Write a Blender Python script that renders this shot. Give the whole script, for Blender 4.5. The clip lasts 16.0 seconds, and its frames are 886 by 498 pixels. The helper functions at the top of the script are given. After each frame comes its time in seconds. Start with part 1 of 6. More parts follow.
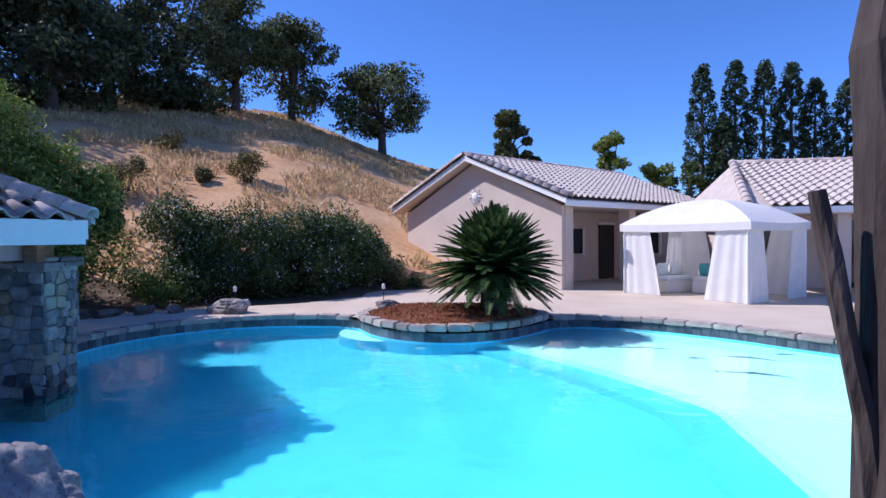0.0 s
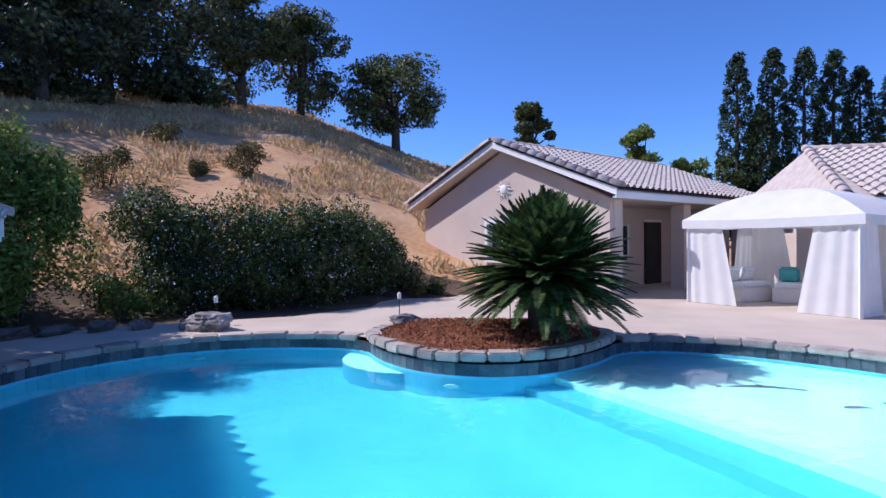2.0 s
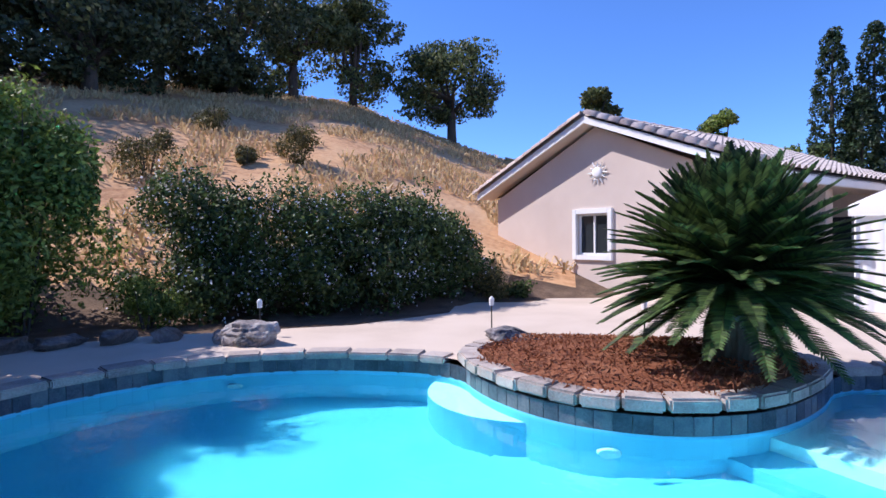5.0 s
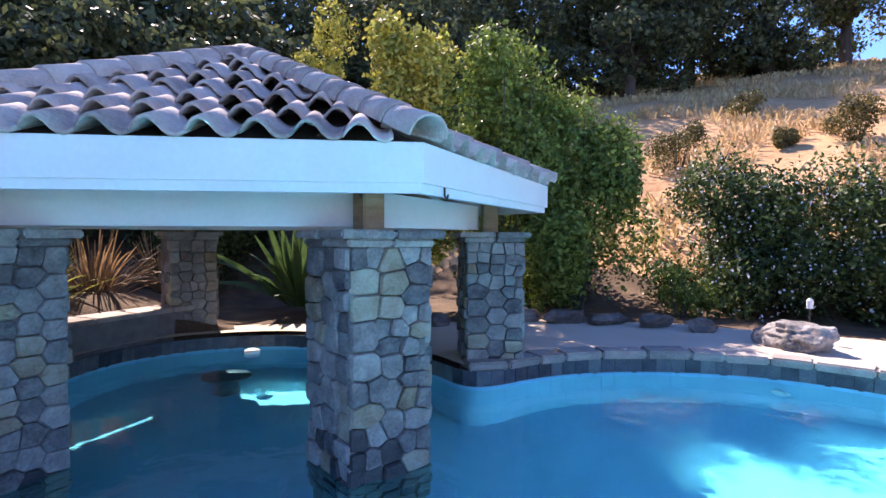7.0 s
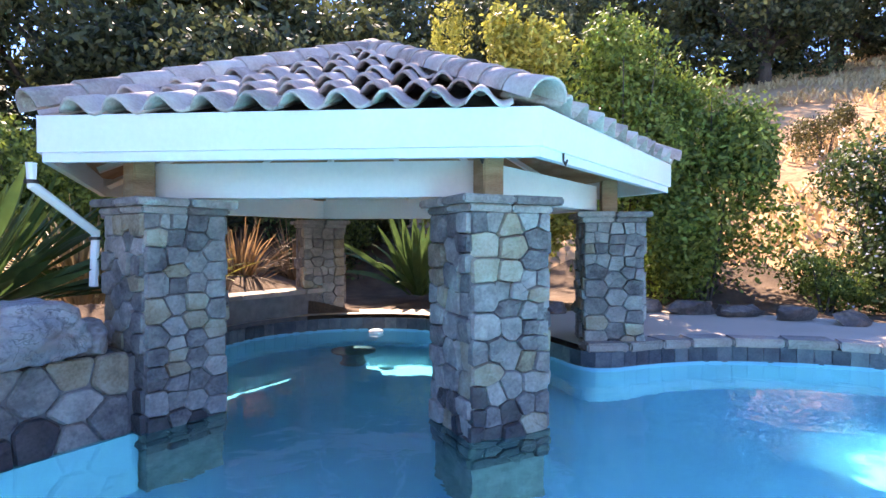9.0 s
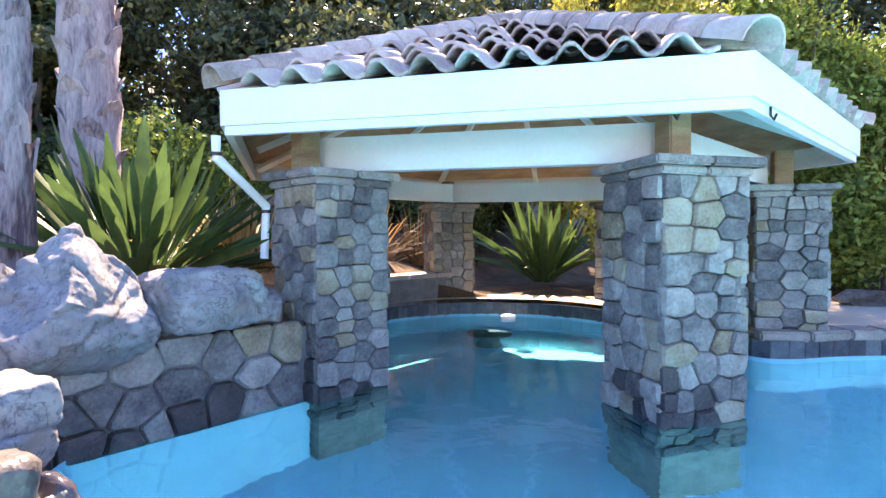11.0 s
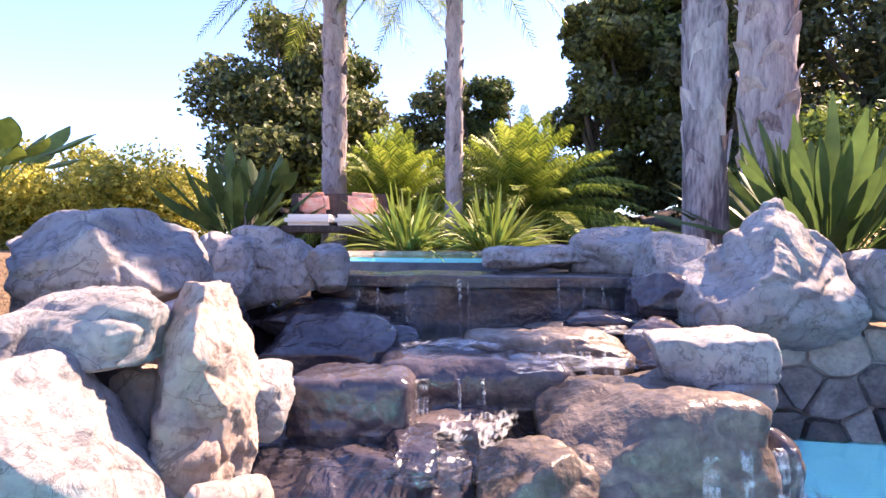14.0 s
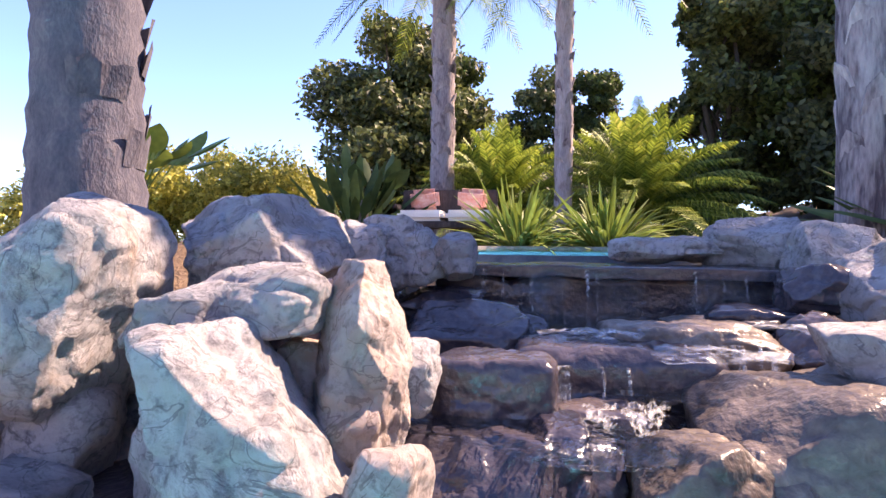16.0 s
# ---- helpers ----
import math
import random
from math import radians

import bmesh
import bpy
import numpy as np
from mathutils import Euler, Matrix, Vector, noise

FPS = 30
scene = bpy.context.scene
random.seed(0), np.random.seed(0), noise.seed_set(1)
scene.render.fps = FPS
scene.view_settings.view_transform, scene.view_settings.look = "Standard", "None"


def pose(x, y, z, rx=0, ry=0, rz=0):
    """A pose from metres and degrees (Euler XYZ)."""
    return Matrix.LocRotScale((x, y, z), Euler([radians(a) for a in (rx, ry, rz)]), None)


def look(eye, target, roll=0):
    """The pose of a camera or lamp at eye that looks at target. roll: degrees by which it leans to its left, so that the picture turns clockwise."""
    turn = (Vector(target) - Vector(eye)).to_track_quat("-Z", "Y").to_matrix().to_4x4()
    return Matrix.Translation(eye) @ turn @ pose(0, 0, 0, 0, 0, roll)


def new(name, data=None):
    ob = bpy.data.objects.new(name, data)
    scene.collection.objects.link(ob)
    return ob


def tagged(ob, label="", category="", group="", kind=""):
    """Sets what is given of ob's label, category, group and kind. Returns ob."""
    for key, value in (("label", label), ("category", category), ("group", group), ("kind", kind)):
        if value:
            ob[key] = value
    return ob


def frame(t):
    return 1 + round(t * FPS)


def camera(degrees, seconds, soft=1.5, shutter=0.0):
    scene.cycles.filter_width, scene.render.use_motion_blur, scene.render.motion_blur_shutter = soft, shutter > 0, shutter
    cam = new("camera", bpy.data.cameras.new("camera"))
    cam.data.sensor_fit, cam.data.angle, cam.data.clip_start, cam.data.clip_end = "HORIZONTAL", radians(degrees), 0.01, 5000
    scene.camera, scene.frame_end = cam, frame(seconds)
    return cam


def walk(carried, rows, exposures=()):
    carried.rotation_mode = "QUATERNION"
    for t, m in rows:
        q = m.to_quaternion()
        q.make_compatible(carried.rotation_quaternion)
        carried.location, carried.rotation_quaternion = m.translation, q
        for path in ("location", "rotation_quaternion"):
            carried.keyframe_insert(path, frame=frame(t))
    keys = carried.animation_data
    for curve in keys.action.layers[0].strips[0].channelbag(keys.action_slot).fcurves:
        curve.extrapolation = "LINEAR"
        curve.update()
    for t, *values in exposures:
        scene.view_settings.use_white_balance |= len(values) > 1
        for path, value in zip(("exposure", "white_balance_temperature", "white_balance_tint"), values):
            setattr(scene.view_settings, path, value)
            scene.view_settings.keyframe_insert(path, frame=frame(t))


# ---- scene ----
cam = camera(76.2, 16.0)
PATH = [
    (0, (0.537, 0.109, 1.833), (0.322, 2.097, 1.793), -0.5),
    (0.5, (0.419, 0.684, 1.786), (0.19, 2.67, 1.751), -0.6),
    (1, (0.317, 1.336, 1.76), (0.074, 3.321, 1.727), -0.5),
    (1.5, (0.133, 1.994, 1.764), (-0.115, 3.978, 1.729), -0.5),
    (2, (-0.06, 2.643, 1.76), (-0.321, 4.626, 1.727), -0.6),
    (2.5, (-0.267, 3.338, 1.761), (-0.536, 5.319, 1.729), -0.6),
    (3, (-0.511, 4.073, 1.792), (-0.787, 6.053, 1.756), -0.6),
    (3.2, (-0.61, 4.311, 1.786), (-0.889, 6.292, 1.75), -0.5),
    (5.5, (-1.329, 4.998, 1.582), (-1.907, 6.912, 1.546), -0.7),
    (6, (-1.443, 5.009, 1.552), (-2.557, 6.669, 1.532), -1.0),
    (6.3, (-1.536, 5.013, 1.532), (-2.937, 6.44, 1.505), -0.2),
    (6.5, (-1.53, 5.029, 1.562), (-3.089, 6.281, 1.518), 0.1),
    (7, (-1.567, 5.062, 1.549), (-3.327, 6.009, 1.498), 0.2),
    (7.5, (-1.537, 5.094, 1.513), (-3.389, 5.847, 1.46), 0.4),
    (8, (-1.451, 5.117, 1.462), (-3.334, 5.789, 1.412), 0.3),
    (10.3, (-1.65, 4.709, 1.136), (-3.611, 5.1, 1.088), -0.1),
    (10.5, (-1.699, 4.684, 1.145), (-3.668, 5.032, 1.088), -0.1),
    (11, (-1.78, 4.532, 1.124), (-3.764, 4.782, 1.074), -0.1),
    (11.5, (-1.822, 4.454, 1.095), (-3.822, 4.469, 1.048), -0.3),
    (12, (-1.824, 4.421, 1.072), (-3.78, 4.006, 1.033), -0.6),
    (12.5, (-1.841, 4.392, 1.051), (-3.652, 3.542, 1.025), -0.6),
    (13, (-1.845, 4.342, 1.027), (-3.437, 3.132, 1.005), -0.5),
    (13.5, (-1.829, 4.306, 0.986), (-3.195, 2.845, 0.968), -0.3),
    (14, (-1.784, 4.289, 0.94), (-2.997, 2.7, 0.928), 0.1),
    (14.5, (-1.755, 4.278, 0.915), (-2.924, 2.655, 0.903), 0.1),
    (15, (-1.728, 4.257, 0.913), (-2.877, 2.62, 0.9), -0.0),
    (15.5, (-1.692, 4.201, 0.893), (-2.696, 2.472, 0.879), 0.2),
    (16, (-1.659, 4.192, 0.878), (-2.579, 2.416, 0.864), 0.4),
]
EXPOSURES = [(0.0, 0.22, 5900, 24), (3.0, 0.10, 5950, 24), (5.5, 0.74, 6300, 23), (6.5, 1.18, 6950, 25), (8.0, 1.78, 7600, 28), (10.5, 2.48, 8800, 25), (11.5, 2.52, 9000, 27), (13.0, 2.54, 9500, 33), (14.5, 2.1, 9450, 34), (16.0, 1.90, 9300, 34)]
walk(cam, [(t, look(eye, target, roll)) for t, eye, target, roll in PATH], exposures=EXPOSURES)

# ---- light ----
SUN_DIR = Vector((-0.675, 0.03, 0.738)).normalized()
world = bpy.data.worlds.new("sky")
scene.world = world
world.use_nodes = True
_n = world.node_tree.nodes
_sky = _n.new("ShaderNodeTexSky")
_sky.sky_type = "NISHITA"
_sky.sun_disc = False
_sky.sun_elevation = math.asin(SUN_DIR.z)
_sky.sun_rotation = math.atan2(SUN_DIR.x, SUN_DIR.y)
_sky.air_density, _sky.dust_density, _sky.ozone_density, _sky.altitude = 1.0, 0.1, 5.0, 1200
_blue = _n.new("ShaderNodeMixRGB")
_blue.blend_type = "MULTIPLY"
_blue.inputs[0].default_value = 1.0
_blue.inputs[2].default_value = (0.58, 0.86, 1.20, 1)
world.node_tree.links.new(_sky.outputs[0], _blue.inputs[1])
world.node_tree.links.new(_blue.outputs[0], _n["Background"].inputs[0])
_n["Background"].inputs[1].default_value = 0.13
sun_data = bpy.data.lights.new("sun", "SUN")
sun_data.energy, sun_data.angle, sun_data.color = 4.5, radians(0.55), (1.0, 0.95, 0.87)
sun = new("sun", sun_data)
sun.matrix_world = look(SUN_DIR * 60, (0, 0, 0))


# ---- materials ----
def material(name):
    m = bpy.data.materials.new(name)
    m.use_nodes = True
    return m, m.node_tree, m.node_tree.nodes["Principled BSDF"]


def surface(name, stops, scale=6.0, fine=60.0, rough=0.8, bump=0.3, spread=0.0, metal=0.0, detail=6.0, stretch=(1, 1, 1), depth=0.02, sheen=0.3, leaf=0.0, mottle=0.0):
    """Noise at two scales through a colour ramp, with bump; spread varies the tone from piece to piece."""
    m, tree, bsdf = material(name)
    N, L = tree.nodes, tree.links
    co = N.new("ShaderNodeTexCoord")
    mp = N.new("ShaderNodeMapping")
    mp.inputs["Scale"].default_value = stretch
    L.new(co.outputs["Object"], mp.inputs[0])
    src = mp.outputs[0]
    info = N.new("ShaderNodeObjectInfo")
    shift = N.new("ShaderNodeVectorMath")
    shift.operation = "MULTIPLY_ADD"
    shift.inputs[1].default_value = (37, 53, 71)
    L.new(info.outputs["Random"], shift.inputs[0])
    L.new(src, shift.inputs[2])
    a = N.new("ShaderNodeTexNoise")
    a.inputs["Scale"].default_value, a.inputs["Detail"].default_value = scale, detail
    b = N.new("ShaderNodeTexNoise")
    b.inputs["Scale"].default_value, b.inputs["Detail"].default_value = fine, 3
    for t in (a, b):
        L.new(shift.outputs[0], t.inputs["Vector"])
    mix = N.new("ShaderNodeMath")
    mix.operation = "MULTIPLY_ADD"
    mix.inputs[1].default_value = 0.45
    L.new(b.outputs[0], mix.inputs[0])
    half = N.new("ShaderNodeMath")
    half.operation = "MULTIPLY_ADD"
    half.inputs[1].default_value, half.inputs[2].default_value = 0.75, -0.1
    L.new(a.outputs[0], half.inputs[0])
    L.new(half.outputs[0], mix.inputs[2])
    fac = mix.outputs[0]
    if spread or leaf:
        geo = N.new("ShaderNodeNewGeometry")
        add = N.new("ShaderNodeMath")
        add.operation = "MULTIPLY_ADD"
        add.inputs[1].default_value = leaf or spread
        L.new(geo.outputs["Random Per Island"] if leaf else info.outputs["Random"], add.inputs[0])
        less = N.new("ShaderNodeMath")
        less.operation = "SUBTRACT"
        less.inputs[1].default_value = (leaf or spread) / 2
        L.new(fac, add.inputs[2])
        L.new(add.outputs[0], less.inputs[0])
        fac = less.outputs[0]
    ramp = N.new("ShaderNodeValToRGB")
    els = ramp.color_ramp.elements
    while len(els) < len(stops):
        els.new(0.5)
    for e, (p, c) in zip(els, stops):
        e.position, e.color = p, (*c, 1)
    L.new(fac, ramp.inputs[0])
    L.new(ramp.outputs[0], bsdf.inputs["Base Color"])
    bsdf.inputs["Roughness"].default_value, bsdf.inputs["Metallic"].default_value = rough, metal
    bsdf.inputs["Specular IOR Level"].default_value = sheen
    if bump:
        bp = N.new("ShaderNodeBump")
        bp.inputs["Strength"].default_value, bp.inputs["Distance"].default_value = bump, depth
        L.new(mix.outputs[0], bp.inputs["Height"])
        L.new(bp.outputs[0], bsdf.inputs["Normal"])
    if leaf:
        tr = N.new("ShaderNodeBsdfTranslucent")
        L.new(ramp.outputs[0], tr.inputs[0])
        ms = N.new("ShaderNodeMixShader")
        ms.inputs[0].default_value = 0.3
        L.new(bsdf.outputs[0], ms.inputs[1])
        L.new(tr.outputs[0], ms.inputs[2])
        L.new(ms.outputs[0], N["Material Output"].inputs[0])
    return m


def foliage(name, dark, light, third=None):
    st = [(0.25, dark), (0.75, light)]
    if third:
        st.append((0.95, third))
    return surface(name, st, 0.8, 9, 0.55, 0, leaf=0.55, sheen=0.35)


M_STUCCO = surface("stucco", [(0.3, (0.55, 0.46, 0.40)), (0.7, (0.63, 0.54, 0.47))], 1.2, 120, 0.9, 0.35, depth=0.006)
M_TRIM = surface("white_paint", [(0.3, (0.76, 0.77, 0.76)), (0.7, (0.84, 0.84, 0.82))], 2, 40, 0.55, 0.08, depth=0.004)
M_FASCIA = surface("fascia_paint", [(0.25, (0.70, 0.74, 0.76)), (0.7, (0.80, 0.83, 0.84))], 1.5, 30, 0.45, 0.1, depth=0.004, stretch=(1, 1, 1))
M_TILE = surface("concrete_roof_tile", [(0.2, (0.26, 0.205, 0.19)), (0.5, (0.47, 0.39, 0.36)), (0.8, (0.62, 0.55, 0.51))], 5, 45, 0.85, 0.5, spread=0.35)
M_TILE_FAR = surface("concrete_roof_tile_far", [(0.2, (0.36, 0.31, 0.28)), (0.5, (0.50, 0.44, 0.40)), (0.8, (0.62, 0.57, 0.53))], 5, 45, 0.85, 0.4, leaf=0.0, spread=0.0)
M_UNDER = surface("roof_felt", [(0.3, (0.05, 0.04, 0.04)), (0.7, (0.09, 0.075, 0.07))], 8, 60, 0.9, 0.2)
M_WOOD = surface("stained_timber", [(0.2, (0.20, 0.12, 0.07)), (0.55, (0.42, 0.29, 0.18)), (0.8, (0.55, 0.44, 0.33))], 3, 40, 0.75, 0.25, stretch=(1, 1, 6))
M_STONE = surface("grey_fieldstone", [(0.12, (0.06, 0.057, 0.06)), (0.38, (0.16, 0.152, 0.148)), (0.62, (0.275, 0.26, 0.242)), (0.85, (0.41, 0.38, 0.345))], 9, 45, 0.8, 1.0, spread=0.46)
M_WARMSTONE = surface("rust_brown_fieldstone", [(0.15, (0.10, 0.075, 0.05)), (0.45, (0.27, 0.215, 0.15)), (0.75, (0.40, 0.36, 0.29))], 7, 50, 0.8, 0.7, spread=0.3)
M_WETSTONE = surface("wet_fieldstone", [(0.2, (0.03, 0.03, 0.035)), (0.6, (0.085, 0.08, 0.08)), (0.9, (0.16, 0.145, 0.13))], 8, 50, 0.35, 0.6, spread=0.4)
M_MORTAR = surface("dark_mortar", [(0.3, (0.13, 0.13, 0.13)), (0.7, (0.24, 0.235, 0.23))], 9, 90, 0.95, 0.5)
M_ROCK = surface("grey_boulder", [(0.30, (0.045, 0.045, 0.05)), (0.40, (0.14, 0.14, 0.138)), (0.50, (0.25, 0.21, 0.195)), (0.60, (0.33, 0.315, 0.305)), (0.72, (0.46, 0.43, 0.405))], 2.4, 24, 0.8, 0.6, spread=0.14, depth=0.05, detail=12)
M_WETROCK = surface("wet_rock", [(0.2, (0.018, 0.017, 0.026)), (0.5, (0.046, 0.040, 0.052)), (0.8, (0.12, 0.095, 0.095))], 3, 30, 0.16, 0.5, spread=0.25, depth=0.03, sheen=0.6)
M_TANROCK = surface("tan_ledge_rock", [(0.25, (0.05, 0.042, 0.04)), (0.5, (0.14, 0.112, 0.098)), (0.75, (0.30, 0.24, 0.20))], 3, 25, 0.32, 0.7, spread=0.2, depth=0.04)
M_DECK = surface("tan_concrete", [(0.25, (0.44, 0.36, 0.28)), (0.5, (0.54, 0.45, 0.36)), (0.8, (0.60, 0.51, 0.42))], 0.9, 70, 0.85, 0.2, depth=0.004)
M_COPING = surface("flagstone_coping", [(0.2, (0.19, 0.165, 0.15)), (0.5, (0.37, 0.32, 0.285)), (0.8, (0.54, 0.47, 0.41))], 4, 45, 0.8, 0.9, spread=0.3)
M_WTILE = surface("slate_waterline_tile", [(0.2, (0.03, 0.045, 0.06)), (0.5, (0.08, 0.10, 0.12)), (0.8, (0.16, 0.18, 0.19))], 8, 60, 0.35, 0.3, spread=0.4)
M_PLASTER = surface("pool_plaster", [(0.25, (0.12, 0.47, 0.62)), (0.5, (0.15, 0.53, 0.68)), (0.8, (0.18, 0.58, 0.73))], 1.2, 60, 0.7, 0.1)
M_SHELF = surface("beach_shelf_plaster", [(0.25, (0.80, 0.84, 0.82)), (0.8, (0.88, 0.90, 0.88))], 1.2, 60, 0.7, 0.1)
M_EARTH = surface("bark_mulch_earth", [(0.2, (0.05, 0.032, 0.022)), (0.5, (0.13, 0.085, 0.055)), (0.8, (0.25, 0.17, 0.11))], 2.5, 40, 0.95, 0.9, depth=0.05)
M_MULCH = surface("red_bark_mulch", [(0.2, (0.10, 0.035, 0.018)), (0.5, (0.27, 0.10, 0.05)), (0.85, (0.42, 0.20, 0.11))], 8, 60, 0.95, 0.6, leaf=0.5)
M_CURTAIN = surface("white_cloth", [(0.3, (0.78, 0.78, 0.77)), (0.7, (0.86, 0.86, 0.85))], 3, 80, 0.9, 0.05, leaf=0.01)
M_METAL = surface("bronze_metal", [(0.3, (0.05, 0.045, 0.04)), (0.7, (0.09, 0.08, 0.07))], 6, 60, 0.45, 0.1, metal=0.7)
# near-black that paints the unlit inside of the porch doorway
M_DARK = surface("interior_shade", [(0.3, (0.03, 0.027, 0.025)), (0.7, (0.055, 0.05, 0.045))], 2, 30, 0.8, 0.1)
M_CUSHION = surface("cream_cushion", [(0.3, (0.74, 0.68, 0.61)), (0.7, (0.82, 0.77, 0.71))], 5, 90, 0.9, 0.2)
M_CORAL = surface("coral_cushion", [(0.3, (0.66, 0.22, 0.17)), (0.55, (0.76, 0.42, 0.36)), (0.75, (0.82, 0.66, 0.60))], 14, 60, 0.9, 0.2)
M_TEAL = surface("teal_cushion", [(0.3, (0.06, 0.34, 0.34)), (0.7, (0.12, 0.45, 0.44))], 5, 90, 0.9, 0.2)
M_BARK = surface("oak_bark", [(0.2, (0.035, 0.028, 0.022)), (0.7, (0.12, 0.10, 0.085))], 4, 30, 0.95, 0.9, stretch=(1, 1, 0.3), depth=0.04)
M_PALMBARK = surface("palm_bark", [(0.3, (0.09, 0.07, 0.085)), (0.45, (0.26, 0.22, 0.235)), (0.7, (0.46, 0.40, 0.40))], 7, 45, 0.9, 1.0, stretch=(1, 1, 0.22), depth=0.04, spread=0.2)
M_RINGBARK = surface("ringed_palm_bark", [(0.25, (0.045, 0.045, 0.065)), (0.5, (0.085, 0.084, 0.11)), (0.75, (0.15, 0.14, 0.16))], 5, 30, 0.9, 0.8, stretch=(2.5, 2.5, 1.2), depth=0.02)
M_SNAG = surface("weathered_snag", [(0.2, (0.025, 0.018, 0.016)), (0.55, (0.075, 0.06, 0.056)), (0.8, (0.19, 0.16, 0.15))], 3, 30, 0.9, 0.9, stretch=(1, 1, 0.25), depth=0.04)
F_OAK = foliage("oak_leaves", (0.028, 0.042, 0.016), (0.17, 0.205, 0.07))
F_DARK = foliage("dark_woodland_leaves", (0.028, 0.040, 0.020), (0.13, 0.155, 0.065))
F_HEDGE = foliage("hedge_leaves", (0.016, 0.032, 0.010), (0.125, 0.18, 0.048))
F_YELLOW = foliage("yellow_green_leaves", (0.19, 0.20, 0.035), (0.60, 0.55, 0.12))
F_LIME = foliage("fresh_green_leaves", (0.05, 0.095, 0.018), (0.27, 0.35, 0.07))
F_PINE = foliage("cypress_needles", (0.012, 0.026, 0.012), (0.055, 0.10, 0.04))
F_SAGO = foliage("sago_leaflets", (0.018, 0.035, 0.014), (0.09, 0.15, 0.04))
F_PALM = foliage("palm_leaflets", (0.07, 0.13, 0.02), (0.36, 0.45, 0.08), (0.58, 0.52, 0.15))
F_STRAP = foliage("strelitzia_leaves", (0.022, 0.052, 0.02), (0.105, 0.18, 0.055))
F_FLAX = foliage("flax_lily_leaves", (0.045, 0.08, 0.018), (0.22, 0.30, 0.065))
F_DRY = foliage("dry_grass_blades", (0.44, 0.30, 0.14), (0.66, 0.50, 0.27))
F_RUSSET = foliage("russet_grass_blades", (0.16, 0.08, 0.035), (0.42, 0.26, 0.13))
F_FLOWER = foliage("pale_blossom", (0.55, 0.55, 0.62), (0.85, 0.84, 0.85))
F_OLIVE = foliage("olive_shrub_leaves", (0.06, 0.06, 0.02), (0.22, 0.18, 0.06))
M_HILL = surface("dry_hillside", [(0.25, (0.27, 0.13, 0.06)), (0.45, (0.52, 0.30, 0.15)), (0.75, (0.68, 0.45, 0.25))], 0.35, 5, 0.95, 0.7, depth=0.12, detail=10)


def boulder_material(name, pale, mid, dark, rust, rough=0.82):
    """Weathered stone: broad tones, dark lichen pits, rust stains and pale thin veins, with broken relief."""
    m, tree, bsdf = material(name)
    N, L = tree.nodes, tree.links
    co = N.new("ShaderNodeTexCoord")
    info = N.new("ShaderNodeObjectInfo")
    sh = N.new("ShaderNodeVectorMath")
    sh.operation = "MULTIPLY_ADD"
    sh.inputs[1].default_value = (31, 47, 59)
    L.new(info.outputs["Random"], sh.inputs[0])
    L.new(co.outputs["Object"], sh.inputs[2])

    def tex(scale, detail, distort=0.0, rough_=0.6):
        n = N.new("ShaderNodeTexNoise")
        n.inputs["Scale"].default_value, n.inputs["Detail"].default_value = scale, detail
        n.inputs["Distortion"].default_value, n.inputs["Roughness"].default_value = distort, rough_
        L.new(sh.outputs[0], n.inputs["Vector"])
        return n.outputs[0]

    def step(src, lo, hi):
        r = N.new("ShaderNodeMapRange")
        r.inputs[1].default_value, r.inputs[2].default_value = lo, hi
        L.new(src, r.inputs[0])
        return r.outputs[0]

    def blend(fac, a, b):
        x = N.new("ShaderNodeMixRGB")
        L.new(fac, x.inputs[0])
        for k, c in ((1, a), (2, b)):
            if isinstance(c, tuple):
                x.inputs[k].default_value = (*c, 1)
            else:
                L.new(c, x.inputs[k])
        return x.outputs[0]

    broad, grain, pits, stain = tex(3.0, 5, 0.8), tex(26, 8, 0.2, 0.7), tex(9, 9, 0.6, 0.72), tex(2.2, 6, 1.4)
    vein = tex(2.6, 4, 2.2, 0.5)
    col = blend(step(broad, 0.38, 0.62), mid, pale)
    col = blend(step(grain, 0.50, 0.68), col, tuple(c * 0.62 for c in mid))
    col = blend(step(stain, 0.56, 0.70), col, rust)
    col = blend(step(pits, 0.57, 0.70), col, dark)
    near = N.new("ShaderNodeMath")
    near.operation = "COMPARE"
    near.inputs[1].default_value, near.inputs[2].default_value = 0.5, 0.007
    L.new(vein, near.inputs[0])
    half = N.new("ShaderNodeMath")
    half.operation = "MULTIPLY"
    half.inputs[1].default_value = 0.5
    L.new(near.outputs[0], half.inputs[0])
    col = blend(half.outputs[0], col, dark)
    L.new(col, bsdf.inputs["Base Color"])
    bsdf.inputs["Roughness"].default_value, bsdf.inputs["Specular IOR Level"].default_value = rough, 0.25
    add = N.new("ShaderNodeMath")
    add.operation = "MULTIPLY_ADD"
    add.inputs[1].default_value = 0.4
    L.new(grain, add.inputs[0])
    L.new(pits, add.inputs[2])
    bp = N.new("ShaderNodeBump")
    bp.inputs["Strength"].default_value, bp.inputs["Distance"].default_value = 0.85, 0.045
    L.new(add.outputs[0], bp.inputs["Height"])
    L.new(bp.outputs[0], bsdf.inputs["Normal"])
    return m


M_BOULDER = boulder_material("weathered_boulder", (0.43, 0.415, 0.42), (0.27, 0.265, 0.28), (0.085, 0.08, 0.09), (0.34, 0.27, 0.235))
M_PINKROCK = boulder_material("pinkish_boulder", (0.50, 0.44, 0.42), (0.37, 0.30, 0.275), (0.13, 0.09, 0.08), (0.42, 0.25, 0.17))


